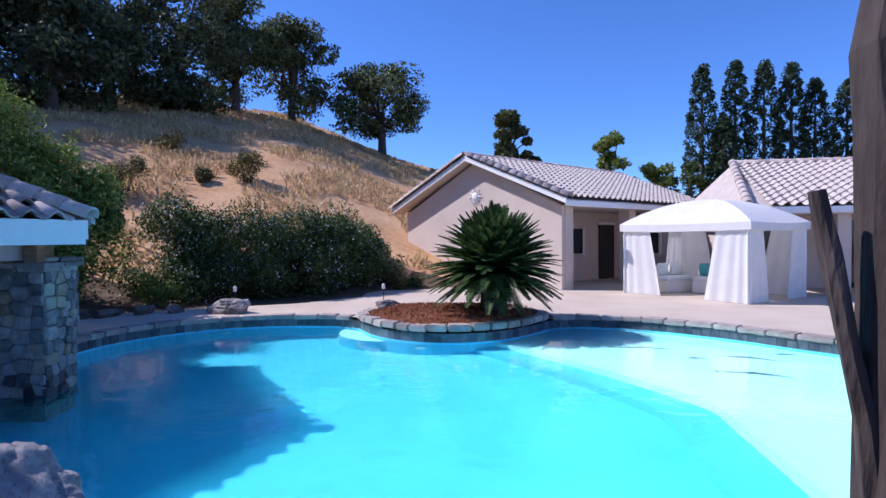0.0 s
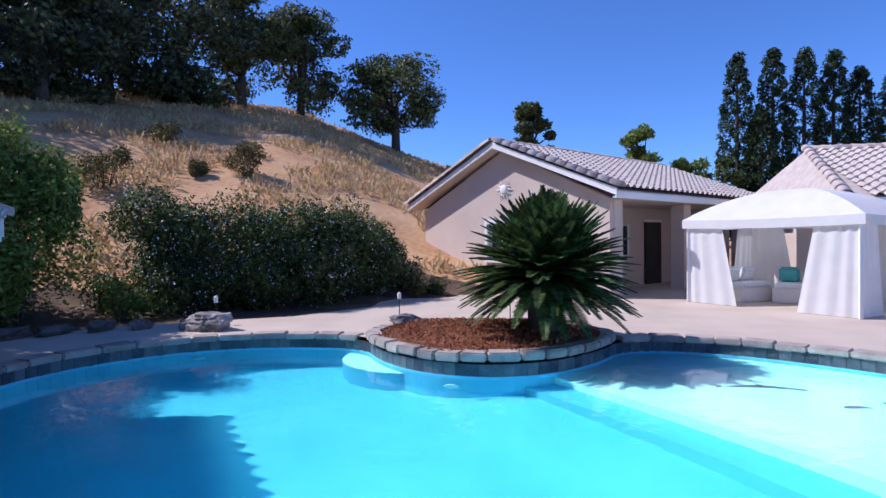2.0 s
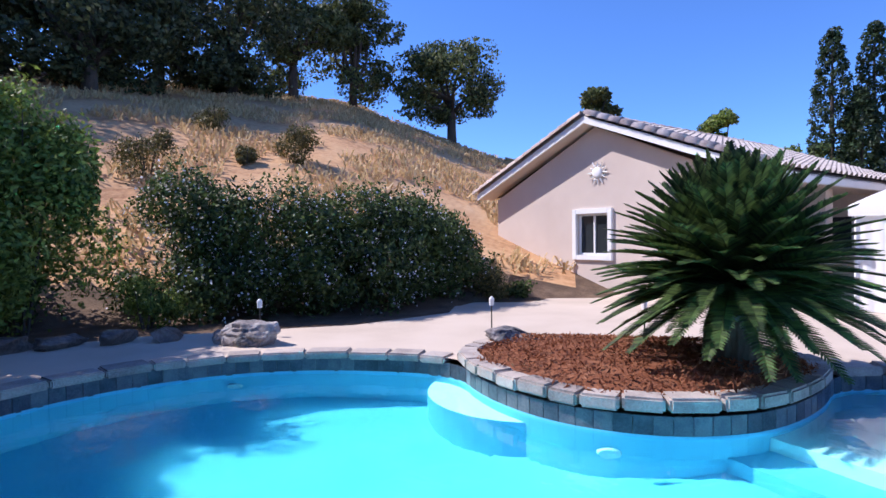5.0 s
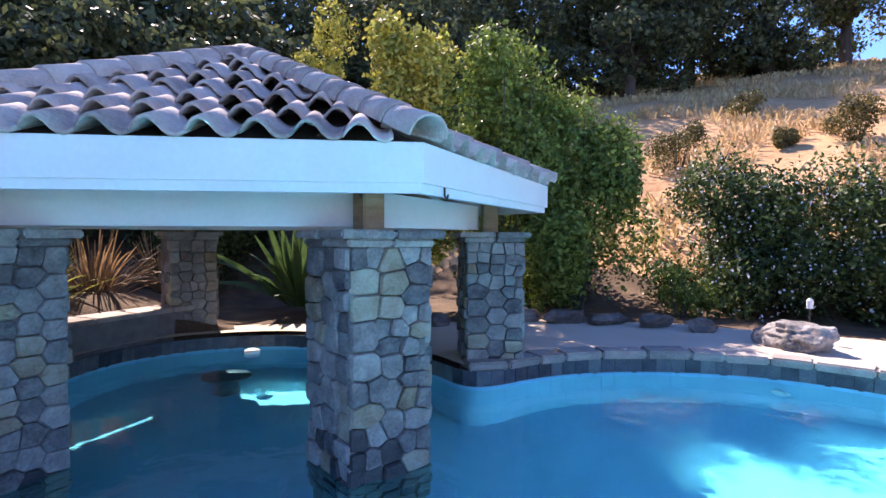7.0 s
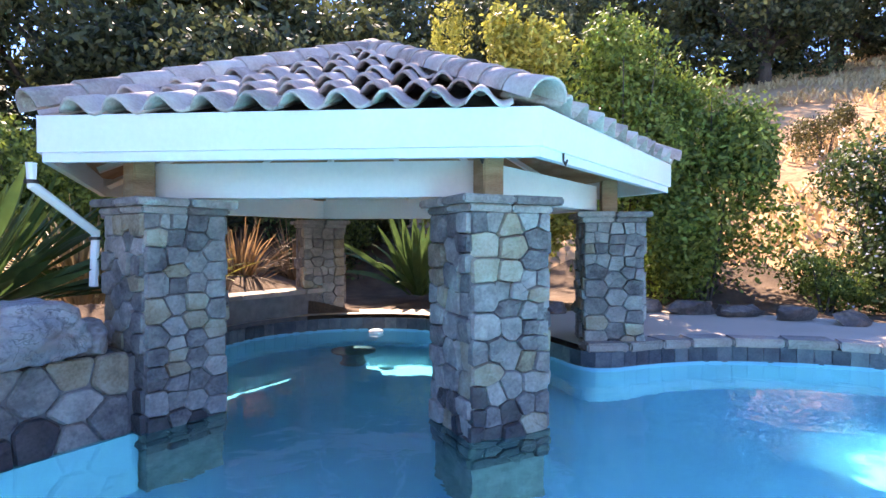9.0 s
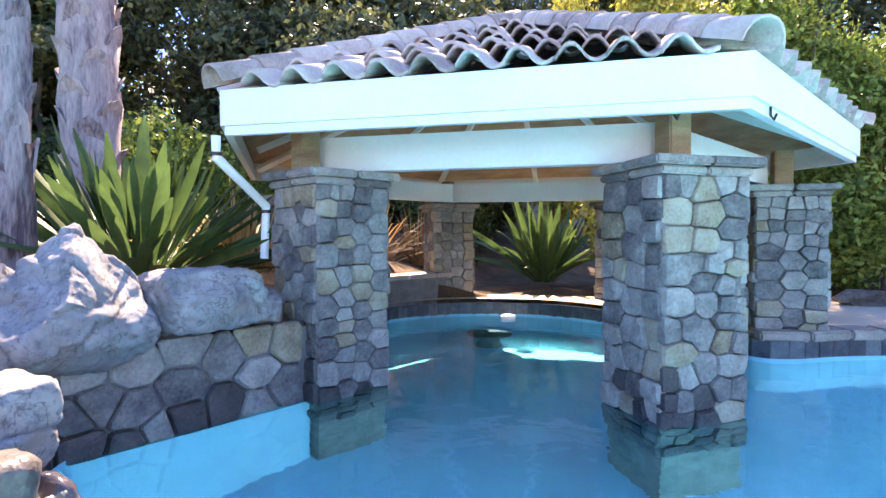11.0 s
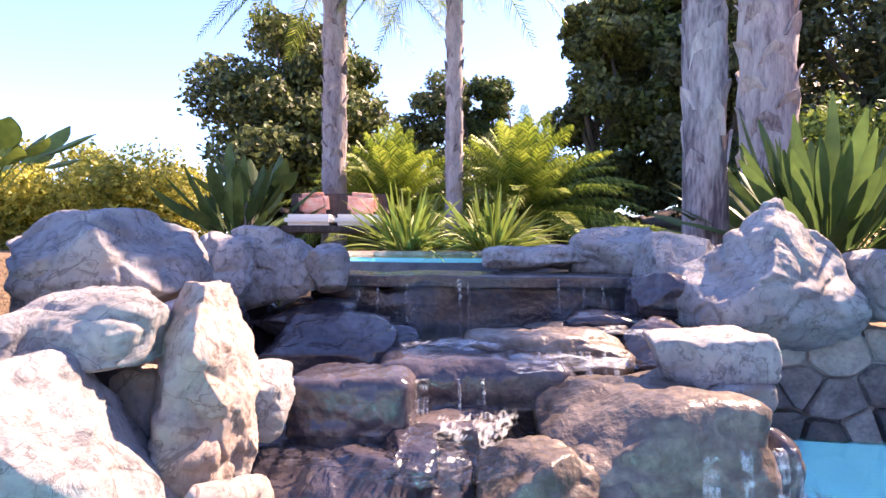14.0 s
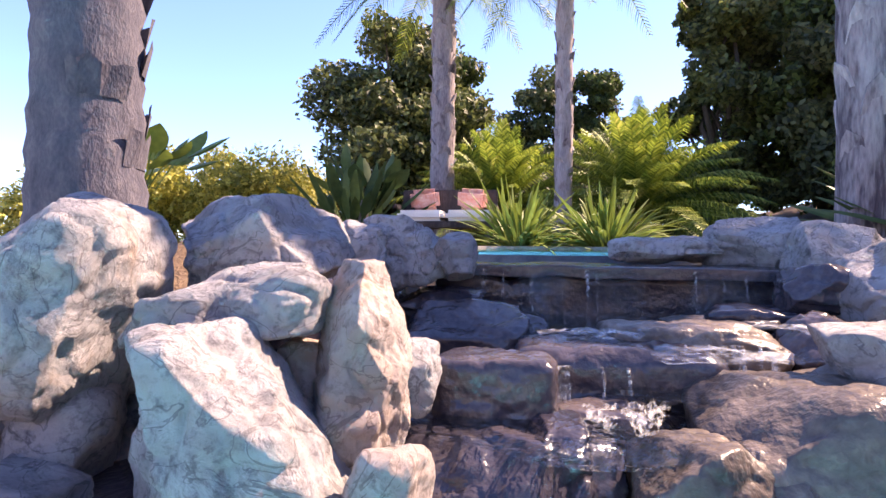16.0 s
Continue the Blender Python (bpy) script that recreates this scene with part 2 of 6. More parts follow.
def water_material(name, tint, wave=0.35, size=2.6, bend=False):
    m, tree, bsdf = material(name)
    N, L = tree.nodes, tree.links
    N.remove(bsdf)
    co = N.new("ShaderNodeTexCoord")
    n1 = N.new("ShaderNodeTexNoise")
    n1.inputs["Scale"].default_value, n1.inputs["Detail"].default_value, n1.inputs["Distortion"].default_value = size, 3, 0.6
    L.new(co.outputs["Object"], n1.inputs["Vector"])
    bp = N.new("ShaderNodeBump")
    bp.inputs["Strength"].default_value, bp.inputs["Distance"].default_value = wave, 0.05
    L.new(n1.outputs[0], bp.inputs["Height"])
    tr = N.new("ShaderNodeBsdfRefraction" if bend else "ShaderNodeBsdfTransparent")
    tr.inputs[0].default_value = (*tint, 1)
    if bend:
        tr.inputs["IOR"].default_value, tr.inputs["Roughness"].default_value = 1.33, 0.0
        L.new(bp.outputs[0], tr.inputs["Normal"])
    gl = N.new("ShaderNodeBsdfGlossy")
    gl.inputs[0].default_value = (1, 1, 1, 1)
    gl.inputs["Roughness"].default_value = 0.03
    L.new(bp.outputs[0], gl.inputs["Normal"])
    fr = N.new("ShaderNodeFresnel")
    fr.inputs[0].default_value = 1.33
    L.new(bp.outputs[0], fr.inputs["Normal"])
    ms = N.new("ShaderNodeMixShader")
    L.new(fr.outputs[0], ms.inputs[0])
    L.new(tr.outputs[0], ms.inputs[1])
    L.new(gl.outputs[0], ms.inputs[2])
    L.new(ms.outputs[0], N["Material Output"].inputs[0])
    return m


M_WATER = water_material("pool_water", (0.42, 0.93, 1.0), 0.18, 2.6, True)
M_SPA = water_material("spa_water", (0.55, 0.88, 0.92))
M_FALL = water_material("falling_water", (0.9, 0.93, 0.96), 0.8, 14)


def glass_material(name):
    m, tree, bsdf = material(name)
    bsdf.inputs["Base Color"].default_value = (0.03, 0.035, 0.04, 1)
    bsdf.inputs["Roughness"].default_value = 0.05
    return m


M_GLASS = glass_material("dark_window_glass")


# ---- makers ----
def mesh_object(name, bm, mat, parent=None, label="", smooth=False):
    me = bpy.data.meshes.new(name)
    bm.to_mesh(me)
    bm.free()
    return link_mesh(name, me, mat, parent, label, smooth)


def link_mesh(name, me, mat, parent=None, label="", smooth=False):
    if mat and not me.materials:
        me.materials.append(mat)
    if smooth:
        me.polygons.foreach_set("use_smooth", [True] * len(me.polygons))
    ob = new(name, me)
    if parent:
        ob.parent = parent
    if label:
        ob["label"] = label
    return ob


def part(name, bm, mat, parent, label="", smooth=False):
    return mesh_object(name, bm, mat, parent, label, smooth)


def pydata(name, verts, faces, mat, parent=None, label="", smooth=False):
    me = bpy.data.meshes.new(name)
    me.from_pydata([tuple(v) for v in verts], [], faces)
    me.update()
    return link_mesh(name, me, mat, parent, label, smooth)


def thing(name, m, label, category, group="", kind=""):
    ob = new(name)
    ob.empty_display_size = 0.1
    ob.matrix_world = m
    return tagged(ob, label, category, group, kind)


def box(sx, sy, sz, at=(0, 0, 0), bevel=0.01, rz=0, bm=None):
    """A bevelled box, its foot's centre at at."""
    one = bmesh.new()
    bmesh.ops.create_cube(one, size=1)
    bmesh.ops.scale(one, vec=(sx, sy, sz), verts=one.verts)
    if bevel:
        bmesh.ops.bevel(one, geom=list(one.edges), offset=bevel, segments=2, affect="EDGES")
    bmesh.ops.transform(one, matrix=pose(at[0], at[1], at[2] + sz / 2, 0, 0, rz), verts=one.verts)
    if bm is None:
        return one
    me = bpy.data.meshes.new("tmp")
    one.to_mesh(me)
    bm.from_mesh(me)
    bpy.data.meshes.remove(me)
    one.free()
    return bm


def tube(points, radii, sides=10, bm=None, jitter=0.0, seed=0):
    """A tapered round limb along points."""
    bm = bm or bmesh.new()
    rnd = random.Random(seed)
    rings = []
    for i, (p, r) in enumerate(zip(points, radii)):
        p = Vector(p)
        d = (Vector(points[min(i + 1, len(points) - 1)]) - Vector(points[max(i - 1, 0)])).normalized()
        side = d.cross(Vector((0.31, 0.95, 0.1))).normalized()
        up = d.cross(side)
        ring = []
        for k in range(sides):
            a = 2 * math.pi * k / sides
            rr = r * (1 + rnd.uniform(-jitter, jitter))
            ring.append(bm.verts.new(p + (side * math.cos(a) + up * math.sin(a)) * rr))
        rings.append(ring)
    for r0, r1 in zip(rings, rings[1:]):
        for k in range(sides):
            bm.faces.new((r0[k], r0[(k + 1) % sides], r1[(k + 1) % sides], r1[k]))
    bm.faces.new(rings[0][::-1])
    bm.faces.new(rings[-1])
    return bm


def rock_mesh(size, seed, rough=0.22, cuts=11, sub=4, flat=0.0):
    """A boulder: a ball cut by random planes, then roughened."""
    rnd = random.Random(seed)
    bm = bmesh.new()
    bmesh.ops.create_icosphere(bm, subdivisions=sub, radius=1)
    planes = []
    for _ in range(cuts):
        n = Vector((rnd.gauss(0, 1), rnd.gauss(0, 1), rnd.gauss(0, 0.8))).normalized()
        planes.append((n, rnd.uniform(0.46, 0.78)))
    if flat:
        planes.append((Vector((0, 0, 1)), flat))
    off = Vector((rnd.uniform(-50, 50), rnd.uniform(-50, 50), 0))
    for v in bm.verts:
        p = v.co.copy()
        for n, d in planes:
            over = p.dot(n) - d
            if over > 0:
                p -= n * over * 0.985
        n1 = noise.noise(p * 1.6 + off) * rough * 0.8 + (abs(noise.noise(p * 3.2 + off)) - 0.2) * rough * 0.7 + noise.noise(p * 7 + off) * rough * 0.3 + noise.noise(p * 16 + off) * rough * 0.14
        p += v.co.normalized() * n1
        v.co = Vector((p.x * size[0], p.y * size[1], p.z * size[2])) * 1.17
    return bm


def crag(at, half, seed, rz, mat, label, rx=0, ry=0, cuts=9, peak=0.0, taper=0.0, shear=0.0, square=4, lumps=1.0, group="waterfall boulders"):
    """A quarried boulder: a rounded block split by planes, with ledges, cracks and a chipped skin; half gives its half sizes."""
    rnd = random.Random(seed)
    bm = bmesh.new()
    bmesh.ops.create_icosphere(bm, subdivisions=6 if max(half) > 0.28 and mat in (M_BOULDER, M_PINKROCK) else 5, radius=1)
    planes = []
    for _ in range(cuts):
        n = Vector((rnd.gauss(0, 1), rnd.gauss(0, 1), rnd.gauss(0, 0.9))).normalized()
        planes.append((n, rnd.uniform(0.80, 1.04)))
    if peak:
        for a in (20, 110, 200, 290):
            planes.append((Vector((math.cos(radians(a)), math.sin(radians(a)), 0.75)).normalized(), peak))
    off = Vector((rnd.uniform(-40, 40), rnd.uniform(-40, 40), rnd.uniform(-40, 40)))
    hx, hy, hz = half
    big = max(half)
    for v in bm.verts:
        p = v.co.copy()
        p /= (abs(p.x) ** square + abs(p.y) ** square + abs(p.z) ** square) ** (1 / square)
        for n, d in planes:
            over = p.dot(n) - d
            if over > 0:
                p -= n * over * 0.97
        p.x = p.x * (1 - taper * (p.z + 1) / 2) + shear * p.z
        q = Vector((p.x * hx, p.y * hy, p.z * hz))
        w = q / big
        out = v.co.normalized()
        lump = 0.10 * lumps * noise.noise(w * 1.3 + off) + 0.05 * noise.noise(w * 3.1 + off)
        crack = 0.05 * max(0, 0.14 - abs(noise.noise(w * 2.2 - off))) / 0.14
        ledge = 0.035 * (noise.noise(Vector((w.x * 1.2, w.y * 1.2, w.z * 6)) + off))
        chip = 0.022 * abs(noise.noise(w * 8 + off)) + 0.012 * noise.noise(w * 19 + off)
        v.co = q + out * big * (lump - crack + ledge + chip)
    ob = mesh_object("boulder", bm, mat, None, "", True)
    ob.matrix_world = pose(*at, rx, ry, rz)
    return tagged(ob, label, "rock", group)


def rough_block(sx, sy, sz, seed, amount=0.03):
    """A hewn block with uneven faces and softened edges."""
    bm = bmesh.new()
    bmesh.ops.create_cube(bm, size=1)
    bmesh.ops.subdivide_edges(bm, edges=list(bm.edges), cuts=14, use_grid_fill=True)
    off = Vector((seed * 3.7, seed * 1.3, 0))
    for v in bm.verts:
        p = Vector((v.co.x * sx, v.co.y * sy, v.co.z * sz))
        soft = sum(1 for c in v.co if abs(c) > 0.49)
        k = 1 - 0.02 * (soft - 1)
        d = Vector((noise.noise(p * 3 + off), noise.noise(p * 3 + off + Vector((9, 0, 0))), noise.noise(p * 3 + off + Vector((0, 9, 0)))))
        e = Vector((noise.noise(p * 9 + off), noise.noise(p * 9 - off), noise.noise(p * 9 + off * 2)))
        v.co = p * k + d * amount + e * amount * 0.5
    return bm


def boulder(at, size, seed, rz=0, mat=None, label="large grey weathered boulder beside the pool", group="waterfall boulders", rx=0, ry=0, rough=0.2, flat=0.0, cuts=17, name="boulder"):
    ob = mesh_object(name, rock_mesh(size, seed, rough, cuts, 5 if max(size) > 0.4 and mat is None else 4, flat), mat or M_ROCK, None, "", False)
    ob.data.polygons.foreach_set("use_smooth", [True] * len(ob.data.polygons))
    ob.matrix_world = pose(*at, rx, ry, rz)
    return tagged(ob, label, "rock", group)


def leaf_quads(centres, normals, length, width, rng):
    """Small pointed leaves: one bent rhomb each."""
    n = len(centres)
    d = rng.normal(size=(n, 3))
    d -= (d * normals).sum(1, keepdims=True) * normals * 0.6
    d /= np.linalg.norm(d, axis=1, keepdims=True) + 1e-9
    s = np.cross(d, normals)
    s /= np.linalg.norm(s, axis=1, keepdims=True) + 1e-9
    l = (length * rng.uniform(0.6, 1.3, (n, 1)))
    w = (width * rng.uniform(0.6, 1.3, (n, 1)))
    v = np.stack([centres - d * l / 2, centres + s * w / 2, centres + d * l / 2, centres - s * w / 2], 1).reshape(-1, 3)
    f = np.arange(4 * n).reshape(-1, 4)
    return v, f


def quads_object(name, v, f, mat, parent=None, label=""):
    me = bpy.data.meshes.new(name)
    n, k = len(f), len(f[0])
    me.vertices.add(len(v))
    me.vertices.foreach_set("co", np.asarray(v, dtype=np.float32).ravel())
    me.loops.add(n * k)
    me.loops.foreach_set("vertex_index", np.asarray(f, dtype=np.int32).ravel())
    me.polygons.add(n)
    me.polygons.foreach_set("loop_start", np.arange(0, n * k, k, dtype=np.int32))
    me.update(calc_edges=True)
    return link_mesh(name, me, mat, parent, label)


def leaf_cloud(clumps, per, length, width, seed, fill=0.35):
    """Leaves on and in ragged clumps, given as rows of (x, y, z, rx, ry, rz)."""
    rng = np.random.default_rng(seed)
    vs, fs, base = [], [], 0
    for c in clumps:
        c = np.asarray(c, float)
        n = int(per * (0.6 + 0.8 * rng.random()))
        d = rng.normal(size=(n, 3))
        d /= np.linalg.norm(d, axis=1, keepdims=True)
        r = 1 - fill * rng.random((n, 1)) ** 1.5
        # an uneven outline: lumps by direction
        lump = 1 + 0.22 * np.sin(d @ rng.normal(size=3) * 4 + rng.random() * 6)[:, None] + 0.18 * np.sin(d @ rng.normal(size=3) * 8)[:, None]
        p = c[:3] + d * c[3:] * r * lump
        nn = d + rng.normal(size=(n, 3)) * 0.7
        nn /= np.linalg.norm(nn, axis=1, keepdims=True)
        v, f = leaf_quads(p, nn, length, width, rng)
        vs.append(v)
        fs.append(f + base)
        base += len(v)
    return np.concatenate(vs), np.concatenate(fs)


def broad_tree(at, height, spread, seed, leaves, label, group, clumps=26, per=330, leaf=0.30, trunk_r=0.3, crown_base=0.3, name="oak_tree", bark=None, lean=0.0, lobes=None):
    """A tree with a forked tapered trunk and a crown of leaf clumps."""
    rnd = random.Random(seed)
    t = thing(name, pose(*at), label, "tree", group)
    bm = bmesh.new()
    top = height * (crown_base + 0.2)
    tube([(0, 0, -0.6), (0.05 * height * lean, 0, top * 0.4), (0.1 * height * lean, 0.05, top)], [trunk_r * 1.3, trunk_r, trunk_r * 0.75], 10, bm, 0.12, seed)
    cl = []
    for i in range(clumps):
        a, q = rnd.uniform(0, 2 * math.pi), math.sqrt(rnd.random())
        h = rnd.random()
        wide = math.sin(math.pi * (0.18 + 0.75 * h)) ** 0.7
        r = spread * q * wide
        z = height * (crown_base + (0.93 - crown_base) * h)
        k = spread * rnd.uniform(0.20, 0.36)
        cl.append((r * math.cos(a) + 0.1 * height * lean, r * math.sin(a), z, k * 1.15, k * 1.15, k * 0.8))
        if i % 3 == 0:
            e = Vector(cl[-1][:3])
            s = Vector((0.1 * height * lean * 0.8, 0, top * rnd.uniform(0.6, 1)))
            mid = (s + e) / 2 + Vector((rnd.uniform(-1, 1), rnd.uniform(-1, 1), 0.2)) * 0.08 * height
            tube([s, mid, e], [trunk_r * 0.5, trunk_r * 0.3, trunk_r * 0.08], 6, bm, 0.1, i)
    part("trunk", bm, bark or M_BARK, t, smooth=True)
    v, f = leaf_cloud(cl, per, leaf, leaf * 0.55, seed)
    quads_object("crown", v, f, leaves, t)
    return t


def shrub(at, size, seed, leaves, label, name="shrub", group="", clumps=10, per=260, leaf=0.09, category="shrub", blossom=None):
    rnd = random.Random(seed)
    t = thing(name, pose(*at), label, category, group)
    cl = [(0, 0, size[2] * 0.42, size[0] * 0.55, size[1] * 0.55, size[2] * 0.42)]
    for _ in range(clumps):
        a, q = rnd.uniform(0, 6.283), math.sqrt(rnd.random()) * 0.75
        h = rnd.uniform(0.15, 0.85)
        k = rnd.uniform(0.22, 0.44)
        q *= 1.2 - 0.65 * h
        cl.append((size[0] * q * math.cos(a), size[1] * q * math.sin(a), size[2] * h, size[0] * k, size[1] * k, min(size[2] * k * 0.6, size[0] * k * 1.3)))
    bm = bmesh.new()
    for i in range(5):
        a = i * 1.257 + rnd.random()
        tube([(0.05 * math.cos(a), 0.05 * math.sin(a), -0.1), (size[0] * 0.4 * math.cos(a), size[1] * 0.4 * math.sin(a), size[2] * 0.75)], [0.025, 0.008], 5, bm)
    tagged(part("brushwood", bm, M_BARK, t), kind="stuff")
    v, f = leaf_cloud(cl, per, leaf, leaf * 0.5, seed)
    quads_object("leaves", v, f, leaves, t)
    if blossom:
        v, f = leaf_cloud(cl, blossom, 0.05, 0.045, seed + 5, 0.05)
        quads_object("blossom", v, f, F_FLOWER, t, "pale blue-white blossom")
    return t


# ---- ground ----
POOL = [(-4.76, 2.98), (-5.15, 3.36), (-5.75, 3.92), (-6.05, 4.20), (-6.3, 4.30), (-6.6, 4.15), (-7.6, 4.0), (-8.76, 4.43), (-9.32, 4.92), (-9.59, 5.65), (-9.50, 6.42), (-9.2, 7.05), (-8.3, 7.6), (-7.06, 7.9), (-6.43, 7.9), (-6.30, 8.2), (-6.38, 8.7), (-6.33, 9.4), (-5.95, 10.25), (-5.3, 10.98), (-4.4, 11.4), (-3.3, 11.52), (-2.46, 11.41), (-2.05, 10.6), (-1.4, 9.97), (-0.7, 9.74), (-0.1, 9.79), (0.5, 10.1), (1.1, 10.8), (1.48, 11.55), (2.15, 11.65), (3.0, 11.45), (3.73, 11.0), (4.5, 10.37), (5.09, 9.65), (5.9, 8.8), (6.7, 7.4), (6.9, 6.0), (6.3, 4.3), (4.6, 2.9), (2.6, 2.3), (0.8, 2.2), (-0.5, 2.4), (-1.4, 2.8), (-2.2, 3.2), (-3.0, 3.45), (-3.75, 3.4), (-4.3, 3.12)]


def rounded(loop, times=2, keep=()):
    """Chaikin's corner cutting of a closed line."""
    for _ in range(times):
        out = []
        for i, p in enumerate(loop):
            q = loop[(i + 1) % len(loop)]
            out += [(p[0] * 0.75 + q[0] * 0.25, p[1] * 0.75 + q[1] * 0.25), (p[0] * 0.25 + q[0] * 0.75, p[1] * 0.25 + q[1] * 0.75)]
        loop = out
    return loop


POOL_LINE = rounded(POOL, 2)


def inside(x, y, loop):
    hit = False
    j = len(loop) - 1
    for i in range(len(loop)):
        xi, yi = loop[i]
        xj, yj = loop[j]
        if (yi > y) != (yj > y) and x < (xj - xi) * (y - yi) / (yj - yi) + xi:
            hit = not hit
        j = i
    return hit


def offset_line(loop, d):
    """The closed line moved outwards (the line runs clockwise seen from above)."""
    out = []
    n = len(loop)
    for i in range(n):
        a, b = Vector(loop[i - 1]), Vector(loop[(i + 1) % n])
        t = (b - a).normalized()
        out.append((loop[i][0] - t.y * d, loop[i][1] + t.x * d))
    return out


def smooth(a, b, x):
    t = min(1, max(0, (x - a) / (b - a)))
    return t * t * (3 - 2 * t)


def ground_height(x, y):
    """Height of the land over the pool's water."""
    south = 0.20 + 0.66 * (1 - smooth(-0.5, 0.7, y)) * (1 - smooth(-0.5, 2.5, x))
    z = max(south, 0.2 + 0.55 * smooth(-8.6, -10.4, x) * (1 - smooth(4.5, 6.5, y)))
    s = -0.55 * x + 0.835 * y
    fall = 1 - 0.32 * smooth(-0.42, -0.05, x / max(8, y)) - 0.55 * smooth(-0.05, 0.35, x / max(8, y))
    hill = 0.50 * max(0, s - 16.0)
    hill = 22 * (1 - math.exp(-hill / 22)) * fall
    west = 0.30 * max(0, -x - 13.0)
    west = 11 * (1 - math.exp(-west / 11)) * (1 - smooth(0, -16, y) * 0.75)
    z += max(hill, west) + 0.25 * min(hill, west)
    z += 0.25 * noise.noise(Vector((x * 0.15, y * 0.15, 3))) * smooth(14, 25, math.hypot(x, y - 5))
    return z


def build_ground():
    xs = np.unique(np.concatenate([np.linspace(-400, -40, 16), np.linspace(-40, -12, 40), np.linspace(-12, 9, 106), np.linspace(9, 40, 26), np.linspace(40, 400, 14)]))
    ys = np.unique(np.concatenate([np.linspace(-400, -40, 14), np.linspace(-40, -8, 24), np.linspace(-8, 0.5, 18), np.linspace(0.5, 13, 63), np.linspace(13, 80, 66), np.linspace(80, 500, 14)]))
    loop = offset_line(POOL_LINE, 0.24)
    verts, faces = [], []
    for y in ys:
        for x in xs:
            z = ground_height(x, y)
            if -4.9 < x < -0.9 and 0.5 < y < 3.7:
                z = min(z, -0.25)
            if math.hypot(x + 5.5, y + 0.45) < 1.62:
                z = min(z, 0.15)
            if inside(x, y, loop):
                z = -2.6
            verts.append((x, y, z))
    w = len(xs)
    for j in range(len(ys) - 1):
        for i in range(w - 1):
            faces.append((j * w + i, j * w + i + 1, (j + 1) * w + i + 1, (j + 1) * w + i))
    me = bpy.data.meshes.new("ground")
    me.from_pydata(verts, [], faces)
    me.materials.append(M_EARTH)
    me.materials.append(M_HILL)
    for p in me.polygons:
        c = p.center
        p.material_index = 1 if (-0.55 * c.x + 0.835 * c.y > 17.0 and c.x > -26) or c.length > 90 else 0
        p.use_smooth = True
    return tagged(new("ground", me), "dry grassy hillside and dark mulched garden earth", "ground", kind="structure")


build_ground()


def fill_between(outer, inner, z, mat, name):
    """A flat sheet between two closed lines."""
    bm = bmesh.new()
    edges = []
    for loop in (outer, inner):
        if not loop:
            continue
        vs = [bm.verts.new((p[0], p[1], z)) for p in loop]
        edges += [bm.edges.new((vs[i], vs[(i + 1) % len(vs)])) for i in range(len(vs))]
    bmesh.ops.triangle_fill(bm, edges=edges, use_beauty=True)
    for f in bm.faces:
        if f.normal.z < 0:
            f.normal_flip()
    return mesh_object(name, bm, mat)


# the tan concrete terrace round the far side of the pool
DECK_OUT = [(-9.2, 8.7), (-8.6, 10.6), (-7.4, 12.1), (-6.0, 12.9), (-4.6, 13.7), (-3.4, 15.4), (-3.6, 18.2), (-3.2, 22.5), (-1.0, 25.5), (10, 33), (26, 30), (26, 1.5), (9, -2), (2.0, -1.0), (0.4, 0.4), (-0.6, 1.9), (-1.45, 2.62), (-2.2, 3.05), (-3.0, 3.27), (-3.75, 3.22), (-4.35, 2.95), (-4.85, 2.8), (-5.3, 3.25), (-5.9, 3.5), (-6.2, 4.2), (-6.6, 3.8), (-7.6, 3.5), (-9.0, 3.9), (-9.8, 4.6), (-10.2, 5.6), (-10.1, 6.6), (-9.7, 7.5)]
deck = fill_between(DECK_OUT, offset_line(POOL_LINE, 0.05), 0.225, M_DECK, "pavement")
_bd = bmesh.new()
_bd.from_mesh(deck.data)
bmesh.ops.delete(_bd, geom=[f for f in _bd.faces if -5.6 < f.calc_center_median().x < -0.9 and f.calc_center_median().y < 3.6], context="FACES")
_bd.to_mesh(deck.data)
_bd.free()
tagged(deck, "tan brushed concrete pool terrace in full sun", "pavement", kind="structure")


# ---- pool ----
def pool_depth(x, y):
    """Floor level: a beach shelf to the east, deep water to the west."""
    d = -1.08 + 0.1 * smooth(-3, 2, x)
    edge = x - 2.85 + 0.55 * max(0.0, y - 6.6) ** 1.2
    return d + (-0.75 - d) * smooth(-2.2, -0.6, edge)


